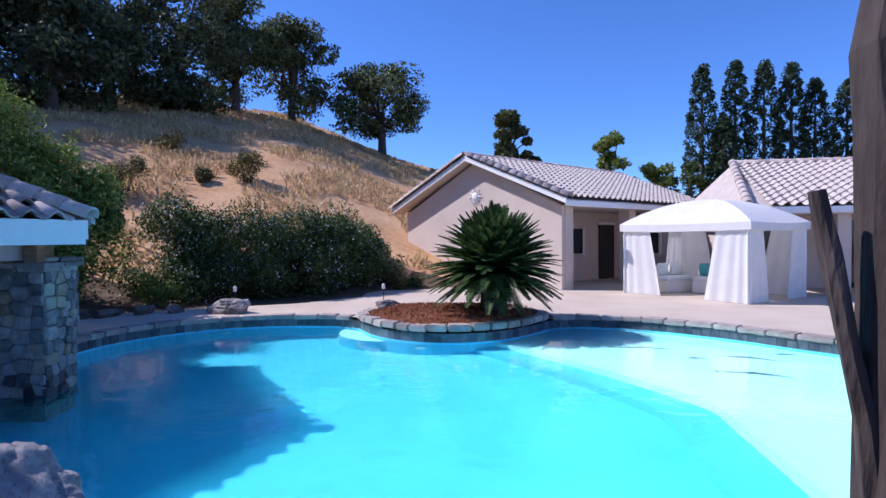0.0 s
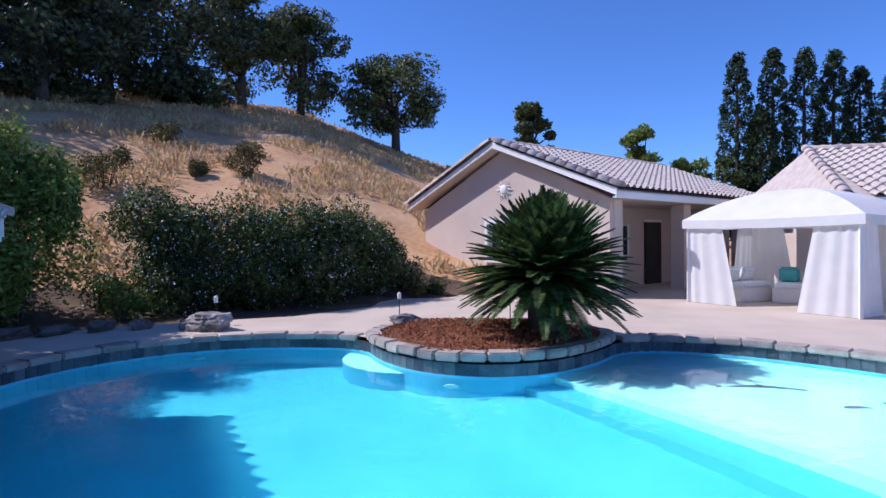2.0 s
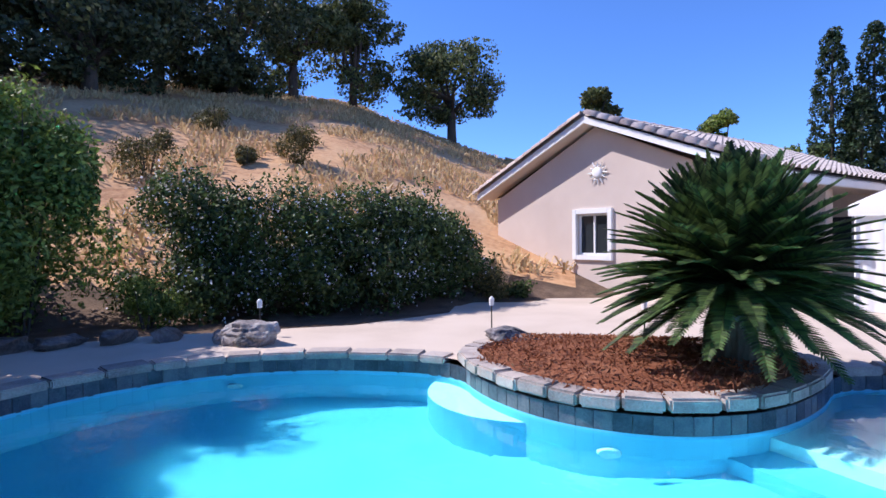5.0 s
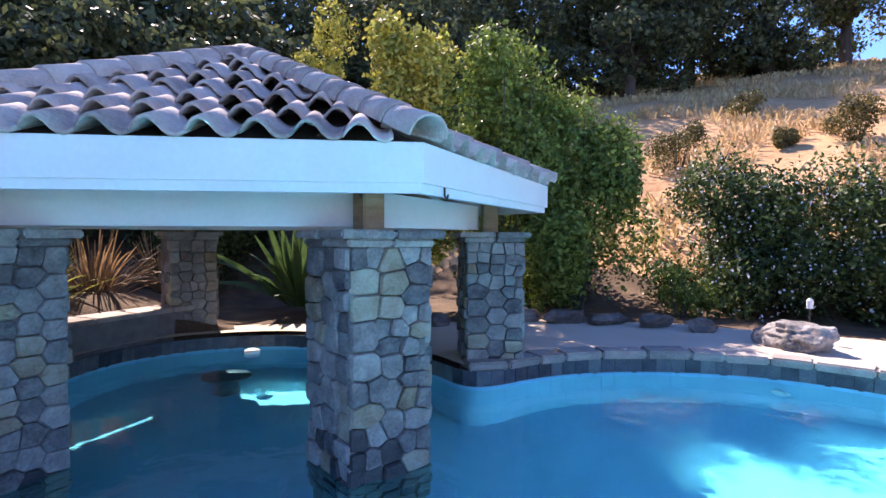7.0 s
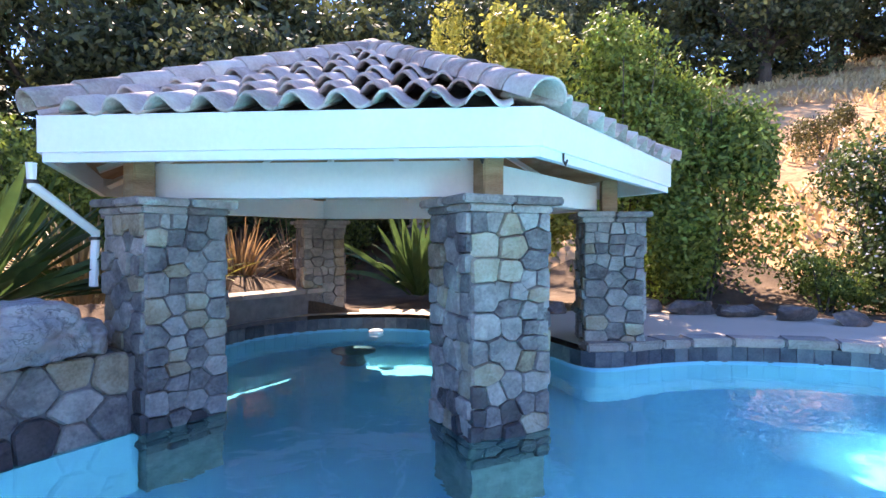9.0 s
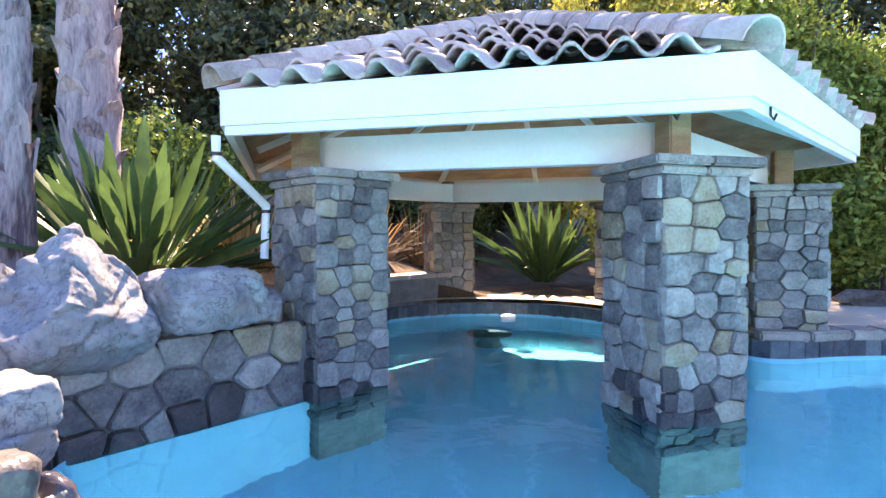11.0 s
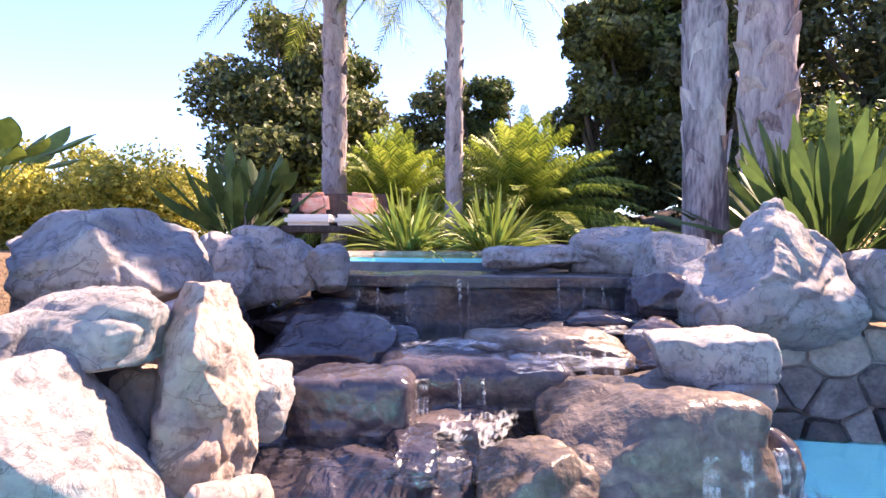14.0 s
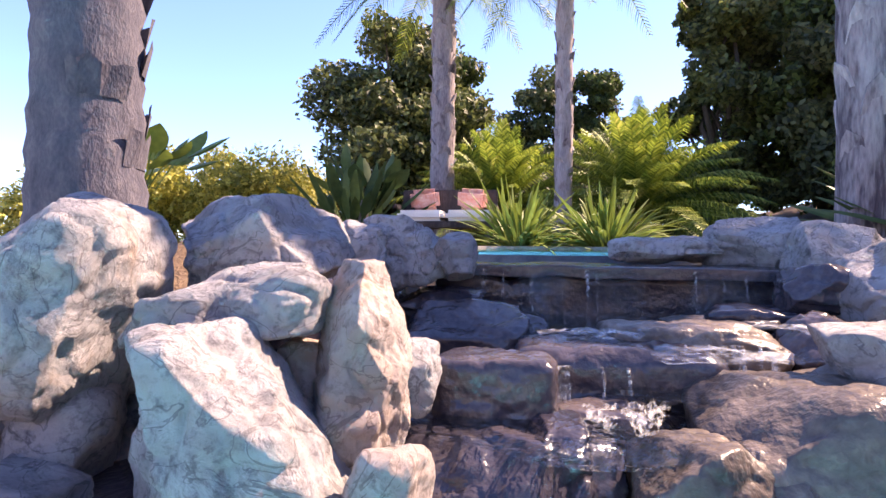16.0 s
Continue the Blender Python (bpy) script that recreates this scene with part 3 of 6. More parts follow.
def build_pool():
    pool = thing("pool", pose(0, 0, 0), "free-form swimming pool with pale blue plaster and stone coping", "pool", kind="structure")
    xs, ys = np.arange(-10.0, 7.4, 0.1), np.arange(1.8, 12.2, 0.1)
    verts = [(x, y, pool_depth(x, y)) for y in ys for x in xs]
    w = len(xs)
    big = offset_line(POOL_LINE, 0.12)
    faces = []
    for j in range(len(ys) - 1):
        for i in range(w - 1):
            if inside(xs[i] + 0.07, ys[j] + 0.07, big):
                faces.append((j * w + i, j * w + i + 1, (j + 1) * w + i + 1, (j + 1) * w + i))
    floor = pydata("pool_floor", verts, faces, M_PLASTER, pool, "pale blue plaster floor with a white beach shelf", True)
    # the beach shelf and the step below it
    for nm, back, top, mat in (("beach_shelf", 0.0, -0.14, M_SHELF), ("shelf_step", 0.55, -0.45, M_PLASTER)):
        line = [(2.85 - back - 0.55 * max(0.0, y - 6.6) ** 1.2, y) for y in np.arange(1.9, 12.0, 0.15)]
        v = [(x, y, z) for x, y in line for z in (top, top - 1.2)] + [(7.5, 1.9, top), (7.5, 12.0, top)]
        k = len(line)
        f = [(2 * i, 2 * i + 1, 2 * i + 3, 2 * i + 2) for i in range(k - 1)] + [tuple([2 * i for i in range(k)] + [2 * k + 1, 2 * k])]
        pydata(nm, v, f, mat, pool, "white plaster beach shelf" if top > -0.2 else "")
    n = len(POOL_LINE)
    v = [(x, y, 0.02) for x, y in POOL_LINE] + [(x, y, -1.6) for x, y in POOL_LINE]
    pydata("pool_wall", v, [(i, (i + 1) % n, n + (i + 1) % n, n + i) for i in range(n)], M_PLASTER, pool, "", True)
    return pool


pool = build_pool()
water = fill_between(offset_line(POOL_LINE, 0.03), [], 0.0, M_WATER, "water")
water.visible_shadow = False
tagged(water, "clear turquoise pool water with small ripples", "water", kind="structure")


# ---- gazebo over the swim-in bay ----
GC, GR, GA = Vector((-7.70, 6.05)), 3.21, 8.5


def hexpt(r, k, z):
    a = radians(GA + 60 * k)
    return Vector((GC.x + r * math.cos(a), GC.y + r * math.sin(a), z))


def clip_poly(poly, a, b, c):
    out = []
    for i, p in enumerate(poly):
        q = poly[(i + 1) % len(poly)]
        dp, dq = a * p[0] + b * p[1] - c, a * q[0] + b * q[1] - c
        if dp <= 0:
            out.append(p)
        if (dp < 0 < dq) or (dq < 0 < dp):
            t = dp / (dp - dq)
            out.append((p[0] + (q[0] - p[0]) * t, p[1] + (q[1] - p[1]) * t))
    return out


def rubble(w, h, cell, seed, jitter=0.33, flat=0.66):
    """Irregular stones that fill a w by h face: lists of corners."""
    rnd = random.Random(seed)
    cells = []

    def split(x, y, sx, sy):
        if sx > cell * 1.55 or (sx > sy * 1.7 and sx > cell * 0.9):
            k = rnd.uniform(0.36, 0.64)
            split(x, y, sx * k, sy)
            split(x + sx * k, y, sx * (1 - k), sy)
        elif sy > cell * 1.25 or (sy > sx * 1.6 and sy > cell * 0.9):
            k = rnd.uniform(0.36, 0.64)
            split(x, y, sx, sy * k)
            split(x, y + sy * k, sx, sy * (1 - k))
        else:
            j = 0.13 * min(sx, sy)
            pts = []
            for px, py in ((x, y), (x + sx * rnd.uniform(0.35, 0.65), y), (x + sx, y), (x + sx, y + sy * rnd.uniform(0.35, 0.65)), (x + sx, y + sy), (x + sx * rnd.uniform(0.35, 0.65), y + sy), (x, y + sy), (x, y + sy * rnd.uniform(0.35, 0.65))):
                ox = rnd.uniform(-j, j) * 0.6 if 0.001 < px < w - 0.001 else 0
                oy = rnd.uniform(-j, j) * 0.6 if 0.001 < py < h - 0.001 else 0
                pts.append((px + ox, py + oy))
            cells.append(pts)
    split(0, 0, w, h)
    # stones meet halfway between the middles of the split panels
    pts = [(sum(p[0] for p in c) / 8 + rnd.uniform(-0.1, 0.1) * cell, sum(p[1] for p in c) / 8 + rnd.uniform(-0.1, 0.1) * cell) for c in cells]
    out = []
    for i, p in enumerate(pts):
        poly = [(0, 0), (w, 0), (w, h), (0, h)]
        for k, q in enumerate(pts):
            if k == i or abs(p[0] - q[0]) + abs(p[1] - q[1]) > 4 * cell:
                continue
            a, b = q[0] - p[0], (q[1] - p[1]) * 1.5
            poly = clip_poly(poly, a, b, a * (p[0] + q[0]) / 2 + b * (p[1] + q[1]) / 2)
            if len(poly) < 3:
                break
        if len(poly) >= 3:
            out.append(poly)
    return out


def stone_face(parent, m, w, h, cell, seed, gap=0.003, proud=0.034, mat=None):
    """Lay rubble stones on a face: x along it, y up it, z out of it, by the pose m."""
    rnd = random.Random(seed + 9)
    for poly in rubble(w, h, cell, seed):
        cx, cy = sum(p[0] for p in poly) / len(poly), sum(p[1] for p in poly) / len(poly)
        size = min(max(p[0] for p in poly) - min(p[0] for p in poly), max(p[1] for p in poly) - min(p[1] for p in poly))
        if size < 0.035:
            continue
        # cut the corners so that the stone is rounded
        loop = []
        for i, p in enumerate(poly):
            q, o = poly[(i + 1) % len(poly)], poly[i - 1]
            loop += [(p[0] * 0.9 + o[0] * 0.1, p[1] * 0.9 + o[1] * 0.1), (p[0] * 0.9 + q[0] * 0.1, p[1] * 0.9 + q[1] * 0.1)]
        n = len(loop)
        out = proud * rnd.uniform(0.4, 1.45)
        k0 = 1 - gap / max(size, 0.05) * 1.6
        verts, faces = [], []
        for k, z in ((k0, -0.02), (k0, out * 0.55), (k0 * 0.91, out)):
            for p in loop:
                verts.append(((p[0] - cx) * k, (p[1] - cy) * k, z + (rnd.uniform(-0.005, 0.005) if z > 0 else 0)))
        verts.append((0, 0, out * 1.12))
        for r in range(2):
            for i in range(n):
                faces.append((r * n + i, r * n + (i + 1) % n, (r + 1) * n + (i + 1) % n, (r + 1) * n + i))
        for i in range(n):
            faces.append((2 * n + i, 2 * n + (i + 1) % n, 3 * n))
        low = (m @ Vector((cx, cy, 0))).z
        wet = low < 0.05 or (low < 0.30 and rnd.random() < 0.6 - 2.0 * low)
        ob = pydata("stone", verts, faces, mat or (M_WETSTONE if wet else M_WARMSTONE if rnd.random() < 0.16 else M_STONE), parent)
        ob.matrix_local = m @ Matrix.Translation((cx, cy, 0))


PW, PH = 0.56, 1.56


def pillar(at, rz, seed, z0=-1.5, faces=(0, 1, 2, 3), label="square stone pillar of grey fieldstone standing in the pool"):
    t = thing("stone_pillar", pose(at[0], at[1], 0, 0, 0, rz), label, "pillar", "gazebo pillars")
    part("core", box(PW, PW, PH - z0, (0, 0, z0), 0.0), M_MORTAR, t)
    for f in range(4):
        m = pose(0, 0, 0, 0, 0, 90 * f) @ Matrix(((0, 0, 1, PW / 2), (1, 0, 0, -PW / 2 - 0.02), (0, 1, 0, -0.45), (0, 0, 0, 1)))
        stone_face(t, m, PW + 0.04, PH + 0.36, 0.165, seed * 10 + f)
    # two courses of flat capping slabs
    rnd = random.Random(seed)
    for c, (z, hgt, out) in enumerate(((PH - 0.09, 0.05, 0.05), (PH - 0.04, 0.055, 0.10))):
        for sx in (-1, 1):
            for sy in (-1, 1):
                s = PW / 2 + out
                ob = part("cap_slab", box(s * rnd.uniform(0.94, 0.99), s * rnd.uniform(0.94, 0.99), hgt, (0, 0, 0), 0.012), M_STONE, t)
                ob.matrix_local = pose(sx * s / 2, sy * s / 2, z, rnd.uniform(-1, 1), rnd.uniform(-1, 1), rnd.uniform(-2, 2))
    return t


for k in range(6):
    p = hexpt(2.56, k, 0)
    if k == 5:
        p = Vector((-6.05, 4.23, 0))
    pillar((p.x, p.y), 36 if k == 5 else GA + 60 * k, 20 + k)


def tile_mesh(length=0.44, width=0.284, rise=0.08):
    """One S-shaped barrel tile: crest and pan, with thickness."""
    prof = []
    for i in range(11):
        u = i / 10
        x = (u - 0.5) * width
        z = rise * math.sin(math.pi * min(1, u / 0.62)) if u < 0.62 else -rise * 0.28 * math.sin(math.pi * (u - 0.62) / 0.38)
        prof.append((x, z))
    verts, faces = [], []
    for y, lift in ((0, 0.055), (length, 0.0)):
        for x, z in prof:
            verts.append((x, y, z + lift))
        for x, z in prof:
            verts.append((x, y, z + lift - 0.024))
    n = len(prof)
    for i in range(n - 1):
        faces.append((i, i + 1, 2 * n + i + 1, 2 * n + i))
        faces.append((n + i + 1, n + i, 3 * n + i, 3 * n + i + 1))
        faces.append((i + 1, i, n + i, n + i + 1))
    faces.append((0, 2 * n, 3 * n, n))
    faces.append((n - 1, 2 * n - 1, 4 * n - 1, 3 * n - 1))
    me = bpy.data.meshes.new("roof_tile")
    me.from_pydata(verts, [], faces)
    me.polygons.foreach_set("use_smooth", [True] * len(me.polygons))
    return me


def ridge_mesh(length=0.43, r0=0.14, r1=0.115):
    verts, faces = [], []
    n = 9
    for y, r in ((0, r0), (length, r1)):
        for dr in (0, -0.018):
            for i in range(n):
                a = math.pi * i / (n - 1)
                verts.append((-(r + dr) * math.cos(a), y, (r + dr) * math.sin(a)))
    for i in range(n - 1):
        faces += [(i, i + 1, 2 * n + i + 1, 2 * n + i), (n + i + 1, n + i, 3 * n + i, 3 * n + i + 1), (i + 1, i, n + i, n + i + 1)]
    me = bpy.data.meshes.new("ridge_tile")
    me.from_pydata(verts, [], faces)
    me.polygons.foreach_set("use_smooth", [True] * len(me.polygons))
    return me


TILE, RIDGE = tile_mesh(), ridge_mesh()
EAVE_Z, APEX_Z = 2.05, 3.30


def build_gazebo():
    g = thing("gazebo_roof", pose(0, 0, 0), "hexagonal gazebo roof with barrel tiles and a white fascia", "gazebo")
    # boarding under the tiles
    v = [hexpt(GR, k, EAVE_Z) for k in range(6)] + [Vector((GC.x, GC.y, APEX_Z))]
    v += [hexpt(GR - 0.05, k, EAVE_Z - 0.04) for k in range(6)] + [Vector((GC.x, GC.y, APEX_Z - 0.06))]
    f = [(k, (k + 1) % 6, 6) for k in range(6)] + [(7 + (k + 1) % 6, 7 + k, 13) for k in range(6)]
    pydata("roof_deck", v, f, M_UNDER, g)
    v = [hexpt(GR - 0.06, k, EAVE_Z - 0.055) for k in range(6)] + [Vector((GC.x, GC.y, APEX_Z - 0.08))]
    pydata("ceiling_boards", v, [((k + 1) % 6, k, 6) for k in range(6)], M_WOOD, g, "stained timber underside of the roof")
    for k in range(6):
        a, b = hexpt(GR, k, 0), hexpt(GR, k + 1, 0)
        c, d = hexpt(GR - 0.06, k, 0), hexpt(GR - 0.06, k + 1, 0)
        # fascia: an upper board, a lower moulding set back, and a flat soffit
        for nm, z0, z1, p, q, r, s in (("fascia", 1.85, 2.085, a, b, c, d), ("moulding", 1.79, 1.855, hexpt(GR - 0.03, k, 0), hexpt(GR - 0.03, k + 1, 0), hexpt(GR - 0.09, k, 0), hexpt(GR - 0.09, k + 1, 0))):
            vs = [Vector((e.x, e.y, z)) for z in (z0, z1) for e in (p, q, s, r)]
            pydata(nm, vs, [(0, 1, 5, 4), (1, 2, 6, 5), (2, 3, 7, 6), (3, 0, 4, 7), (4, 5, 6, 7), (3, 2, 1, 0)], M_FASCIA, g)
        i0, i1 = hexpt(2.30, k, 0), hexpt(2.30, k + 1, 0)
        o0, o1 = hexpt(2.44, k, 0), hexpt(2.44, k + 1, 0)
        vs = [Vector((e.x, e.y, z)) for z in (1.60, 1.86) for e in (o0, o1, i1, i0)]
        pydata("beam", vs, [(0, 1, 5, 4), (1, 2, 6, 5), (2, 3, 7, 6), (3, 0, 4, 7), (4, 5, 6, 7), (3, 2, 1, 0)], M_FASCIA, g, "white painted beam on the pillars")
        pp = hexpt(2.56, k, 0)
        ob = part("post", box(0.16, 0.16, 0.36, (0, 0, 0), 0.01), M_WOOD, g)
        ob.matrix_local = pose(pp.x, pp.y, PH, 0, 0, GA + 60 * k)
        # rafters from each corner to the apex
        part("hip_rafter", tube([hexpt(GR - 0.12, k, EAVE_Z - 0.14), (GC.x, GC.y, APEX_Z - 0.16)], [0.045, 0.045], 4), M_TRIM, g)
        m0 = (hexpt(GR, k, 0) + hexpt(GR, k + 1, 0)) / 2
        m1 = GC.to_3d() + (m0 - GC.to_3d()) * 0.94
        part("rafter", tube([(m1.x, m1.y, EAVE_Z - 0.13), (GC.x, GC.y, APEX_Z - 0.16)], [0.035, 0.035], 4), M_TRIM, g)
    tilt = random.Random(33)
    for k in range(6):
        a, b = hexpt(GR, k, EAVE_Z), hexpt(GR, k + 1, EAVE_Z)
        mid, apex = (a + b) / 2, Vector((GC.x, GC.y, APEX_Z))
        ex = (b - a).normalized()
        ey = (apex - mid).normalized()
        ez = ex.cross(ey)
        slope, half = (apex - mid).length, (b - a).length / 2
        rows = 8
        step = slope / rows
        for r in range(rows):
            y = r * step - 0.01
            wide = half * (1 - max(0.0, y + 0.10) / slope)
            n = max(1, int(2 * wide / 0.285))
            for i in range(n):
                x = (i - (n - 1) / 2) * 0.285
                if abs(x) > wide - 0.03:
                    continue
                ob = link_mesh("roof_tile", TILE, M_TILE, g)
                o = mid + ex * (x + tilt.uniform(-0.006, 0.006)) + ey * (y + tilt.uniform(-0.014, 0.014)) + ez * (0.022 + tilt.uniform(-0.006, 0.008))
                ob.matrix_local = Matrix((( ex.x, ey.x, ez.x, o.x), (ex.y, ey.y, ez.y, o.y), (ex.z, ey.z, ez.z, o.z), (0, 0, 0, 1)))
        # hip tiles up each corner
        hy = (apex - a).normalized()
        hx = hy.cross(Vector((0, 0, 1))).normalized()
        hz = hx.cross(hy)
        L = (apex - a).length
        cnt = 10
        for i in range(cnt):
            o = a + hy * (i * (L - 0.1) / cnt - 0.02) + hz * 0.07
            ob = link_mesh("ridge_tile", RIDGE, M_TILE, g)
            ob.matrix_local = Matrix(((hx.x, hy.x, hz.x, o.x), (hx.y, hy.y, hz.y, o.y), (hx.z, hy.z, hz.z, o.z), (0, 0, 0, 1)))
    part("finial_cap", rock_mesh((0.16, 0.16, 0.10), 5, 0.05, 2, 2), M_TILE, g).location = (GC.x, GC.y, APEX_Z + 0.08)
    return g


build_gazebo()


# ---- house ----
HM, HA = Vector((-0.77, 19.49)), math.degrees(math.atan2(-0.672, 0.741))


def far_roof(parent, a, b, up, rows, cols, mat, name="tiles"):
    """Barrel tiles of a distant slope as one sheet of real waves: eave a to b, slope vector up."""
    ex = (b - a)
    w = ex.length
    ex = ex / w
    L = up.length
    ey = up / L
    ez = ex.cross(ey)
    verts, faces = [], []
    seg = 8
    nx = cols * seg
    for r in range(rows):
        for e in range(2):
            y = L * (r + e * 1.02) / rows
            lift = 0.045 * (1 - e)
            for i in range(nx + 1):
                u = (i % seg) / seg
                z = 0.07 * math.sin(math.pi * min(1, u / 0.62)) if u < 0.62 else -0.02 * math.sin(math.pi * (u - 0.62) / 0.38)
                verts.append(a + ex * (w * i / nx) + ey * y + ez * (z + lift + 0.03))
    for r in range(rows):
        o = r * 2 * (nx + 1)
        for i in range(nx):
            faces.append((o + i, o + i + 1, o + nx + 1 + i + 1, o + nx + 1 + i))
            if r:
                q = o - (nx + 1)
                faces.append((q + i, q + i + 1, o + i + 1, o + i))
    ob = pydata(name, verts, faces, mat, parent, "", False)
    return tagged(ob, kind="stuff")


def build_house():
    h = thing("house", pose(HM.x, HM.y, 0.22, 0, 0, HA), "single-storey beige stucco house with grey barrel-tile gable roofs", "house")
    W, EZ, AZ, D = 3.72, 2.55, 4.4, 9.0
    # gable wall with a window opening (x 0.35 to 1.55, z 0.95 to 2.05), thickness towards +y
    y0, y1 = 0.40, 0.62
    def slab(x0, x1, z0, z1):
        return box(x1 - x0, y1 - y0, z1 - z0, ((x0 + x1) / 2, (y0 + y1) / 2, z0), 0)
    wx0, wx1, wz0, wz1 = WIN
    bm = slab(-W, wx0, 0, EZ)
    for args in ((wx1, W, 0, EZ), (wx0, wx1, 0, wz0), (wx0, wx1, wz1, EZ)):
        box(args[1] - args[0], y1 - y0, args[3] - args[2], ((args[0] + args[1]) / 2, (y0 + y1) / 2, args[2]), 0, 0, bm)
    top = AZ - 0.22
    v = [bm.verts.new(p) for p in ((-W, y0, EZ), (W, y0, EZ), (0, y0, top), (-W, y1, EZ), (W, y1, EZ), (0, y1, top))]
    bm.faces.new((v[0], v[1], v[2]))
    bm.faces.new((v[5], v[4], v[3]))
    part("gable_wall", bm, M_STUCCO, h)
    part("side_wall", box(0.2, D, EZ, (-W + 0.1, y1 + D / 2, 0), 0), M_STUCCO, h)
    part("side_wall", box(0.2, D, EZ, (W - 1.9, y1 + D / 2, 0), 0), M_STUCCO, h)
    win = part("window", box(wx1 - wx0, 0.05, wz1 - wz0, ((wx0 + wx1) / 2, 0.52, wz0), 0), M_GLASS, h)
    for x0, x1, z0, z1 in ((wx0 - 0.13, wx0, wz0 - 0.13, wz1 + 0.13), (wx1, wx1 + 0.13, wz0 - 0.13, wz1 + 0.13), (wx0, wx1, wz1, wz1 + 0.13), (wx0, wx1, wz0 - 0.13, wz0)):
        part("window_trim", box(x1 - x0, 0.10, z1 - z0, ((x0 + x1) / 2, 0.38, z0), 0.008), M_TRIM, win)
    for x in (wx0 + 0.03, (wx0 + wx1) / 2, wx1 - 0.03):
        part("mullion", box(0.05, 0.05, wz1 - wz0, (x, 0.48, wz0), 0.004), M_TRIM, win)
    for z in (wz0, wz1 - 0.05):
        part("rail", box(wx1 - wx0 - 0.11, 0.05, 0.05, ((wx0 + wx1) / 2, 0.478, z), 0.004), M_TRIM, win)
    # roof slopes
    E = 4.19
    for s in (-1, 1):
        a, b = Vector((s * E, 0 if s > 0 else D + 1, EZ + 0.18)), Vector((s * E, D + 1 if s > 0 else 0, EZ + 0.18))
        up = Vector((-s * E, 0, AZ - EZ - 0.18))
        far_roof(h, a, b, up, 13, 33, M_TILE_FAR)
        vs = [a, b, b + up, a + up]
        low = Vector((0, 0, -0.06))
        pydata("roof_deck", vs + [p + low for p in vs], [(0, 1, 2, 3), (7, 6, 5, 4), (0, 4, 5, 1), (1, 5, 6, 2), (3, 2, 6, 7), (0, 3, 7, 4)], M_UNDER, h)
        # barge board along the rake
        p0, p1 = Vector((s * E, -0.03, EZ + 0.02)), Vector((0, -0.03, AZ - 0.16))
        d = Vector((0, 0.05, 0))
        hgt = Vector((0, 0, 0.17))
        vs = [p0, p1, p1 + hgt, p0 + hgt]
        pydata("barge_board", vs + [q + d for q in vs], [(0, 1, 2, 3), (7, 6, 5, 4), (0, 4, 5, 1), (1, 5, 6, 2), (3, 2, 6, 7), (0, 3, 7, 4)], M_TRIM, h)
        # soffit
        q0, q1 = Vector((s * E, 0.02, EZ + 0.04)), Vector((0, 0.02, AZ - 0.14))
        pydata("soffit", [q0, q1, q1 + Vector((0, 0.6, 0)), q0 + Vector((0, 0.6, 0))], [(0, 1, 2, 3)], M_STUCCO, h)
        # rake tiles
        L = (p1 - p0).length
        hy = (p1 - p0).normalized()
        hz = Vector((0, 0, 1)) - hy * hy.z
        hz.normalize()
        hx = hy.cross(hz)
        for i in range(13):
            o = p0 + hy * (i * L / 13 - 0.05) + hz * 0.22 + Vector((0, 0.04, 0))
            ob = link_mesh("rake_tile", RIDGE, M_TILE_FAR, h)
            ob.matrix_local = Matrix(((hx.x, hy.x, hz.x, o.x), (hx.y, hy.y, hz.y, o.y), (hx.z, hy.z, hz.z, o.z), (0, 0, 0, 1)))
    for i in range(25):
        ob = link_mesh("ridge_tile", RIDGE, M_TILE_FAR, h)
        ob.matrix_local = pose(0, i * 0.4, AZ + 0.02)
    # eave fascia and gutter on the terrace side, porch columns and recessed openings
    part("eave_fascia", box(0.06, D + 1, 0.2, (E - 0.03, (D + 1) / 2, EZ - 0.04), 0.005), M_TRIM, h)
    part("porch_ceiling", box(2.4, D, 0.05, (W - 0.8, y1 + D / 2, EZ - 0.05), 0), M_STUCCO, h)
    for y in (0.75, 4.4, 8.6):
        part("porch_column", box(0.42, 0.42, EZ, (W - 0.21 + 0.02, y, 0), 0.01), M_STUCCO, h, "square stucco porch column")
    # doorway slab with interior shade in its colour, small window and lamp on the porch wall
    door = part("porch_door", box(0.06, 1.0, 2.05, (W - 1.76, 5.6, 0), 0.004), M_DARK, h, "dark panel painted as a shaded doorway under the porch")
    part("door_frame", box(0.05, 1.16, 0.09, (W - 1.77, 5.6, 2.05), 0.004), M_TRIM, door)
    wn = part("porch_window", box(0.06, 0.8, 0.9, (W - 1.77, 3.6, 1.0), 0), M_GLASS, h)
    for dy in (-0.44, 0.44):
        part("window_trim", box(0.1, 0.08, 1.06, (W - 1.76, 3.6 + dy, 0.92), 0.004), M_TRIM, wn)
    part("cross_wall", box(1.9, 0.2, EZ, (W - 0.95, 7.2, 0), 0), M_STUCCO, h)
    back = part("porch_back_window", box(0.8, 0.06, 0.95, (W - 0.8, 7.08, 0.95), 0), M_GLASS, h)
    for dx in (-0.44, 0.44):
        part("window_trim", box(0.08, 0.1, 1.11, (W - 0.8 + dx, 7.07, 0.87), 0.004), M_TRIM, back)
    return h


WIN = (-0.58, 0.42, 0.95, 2.0)
build_house()


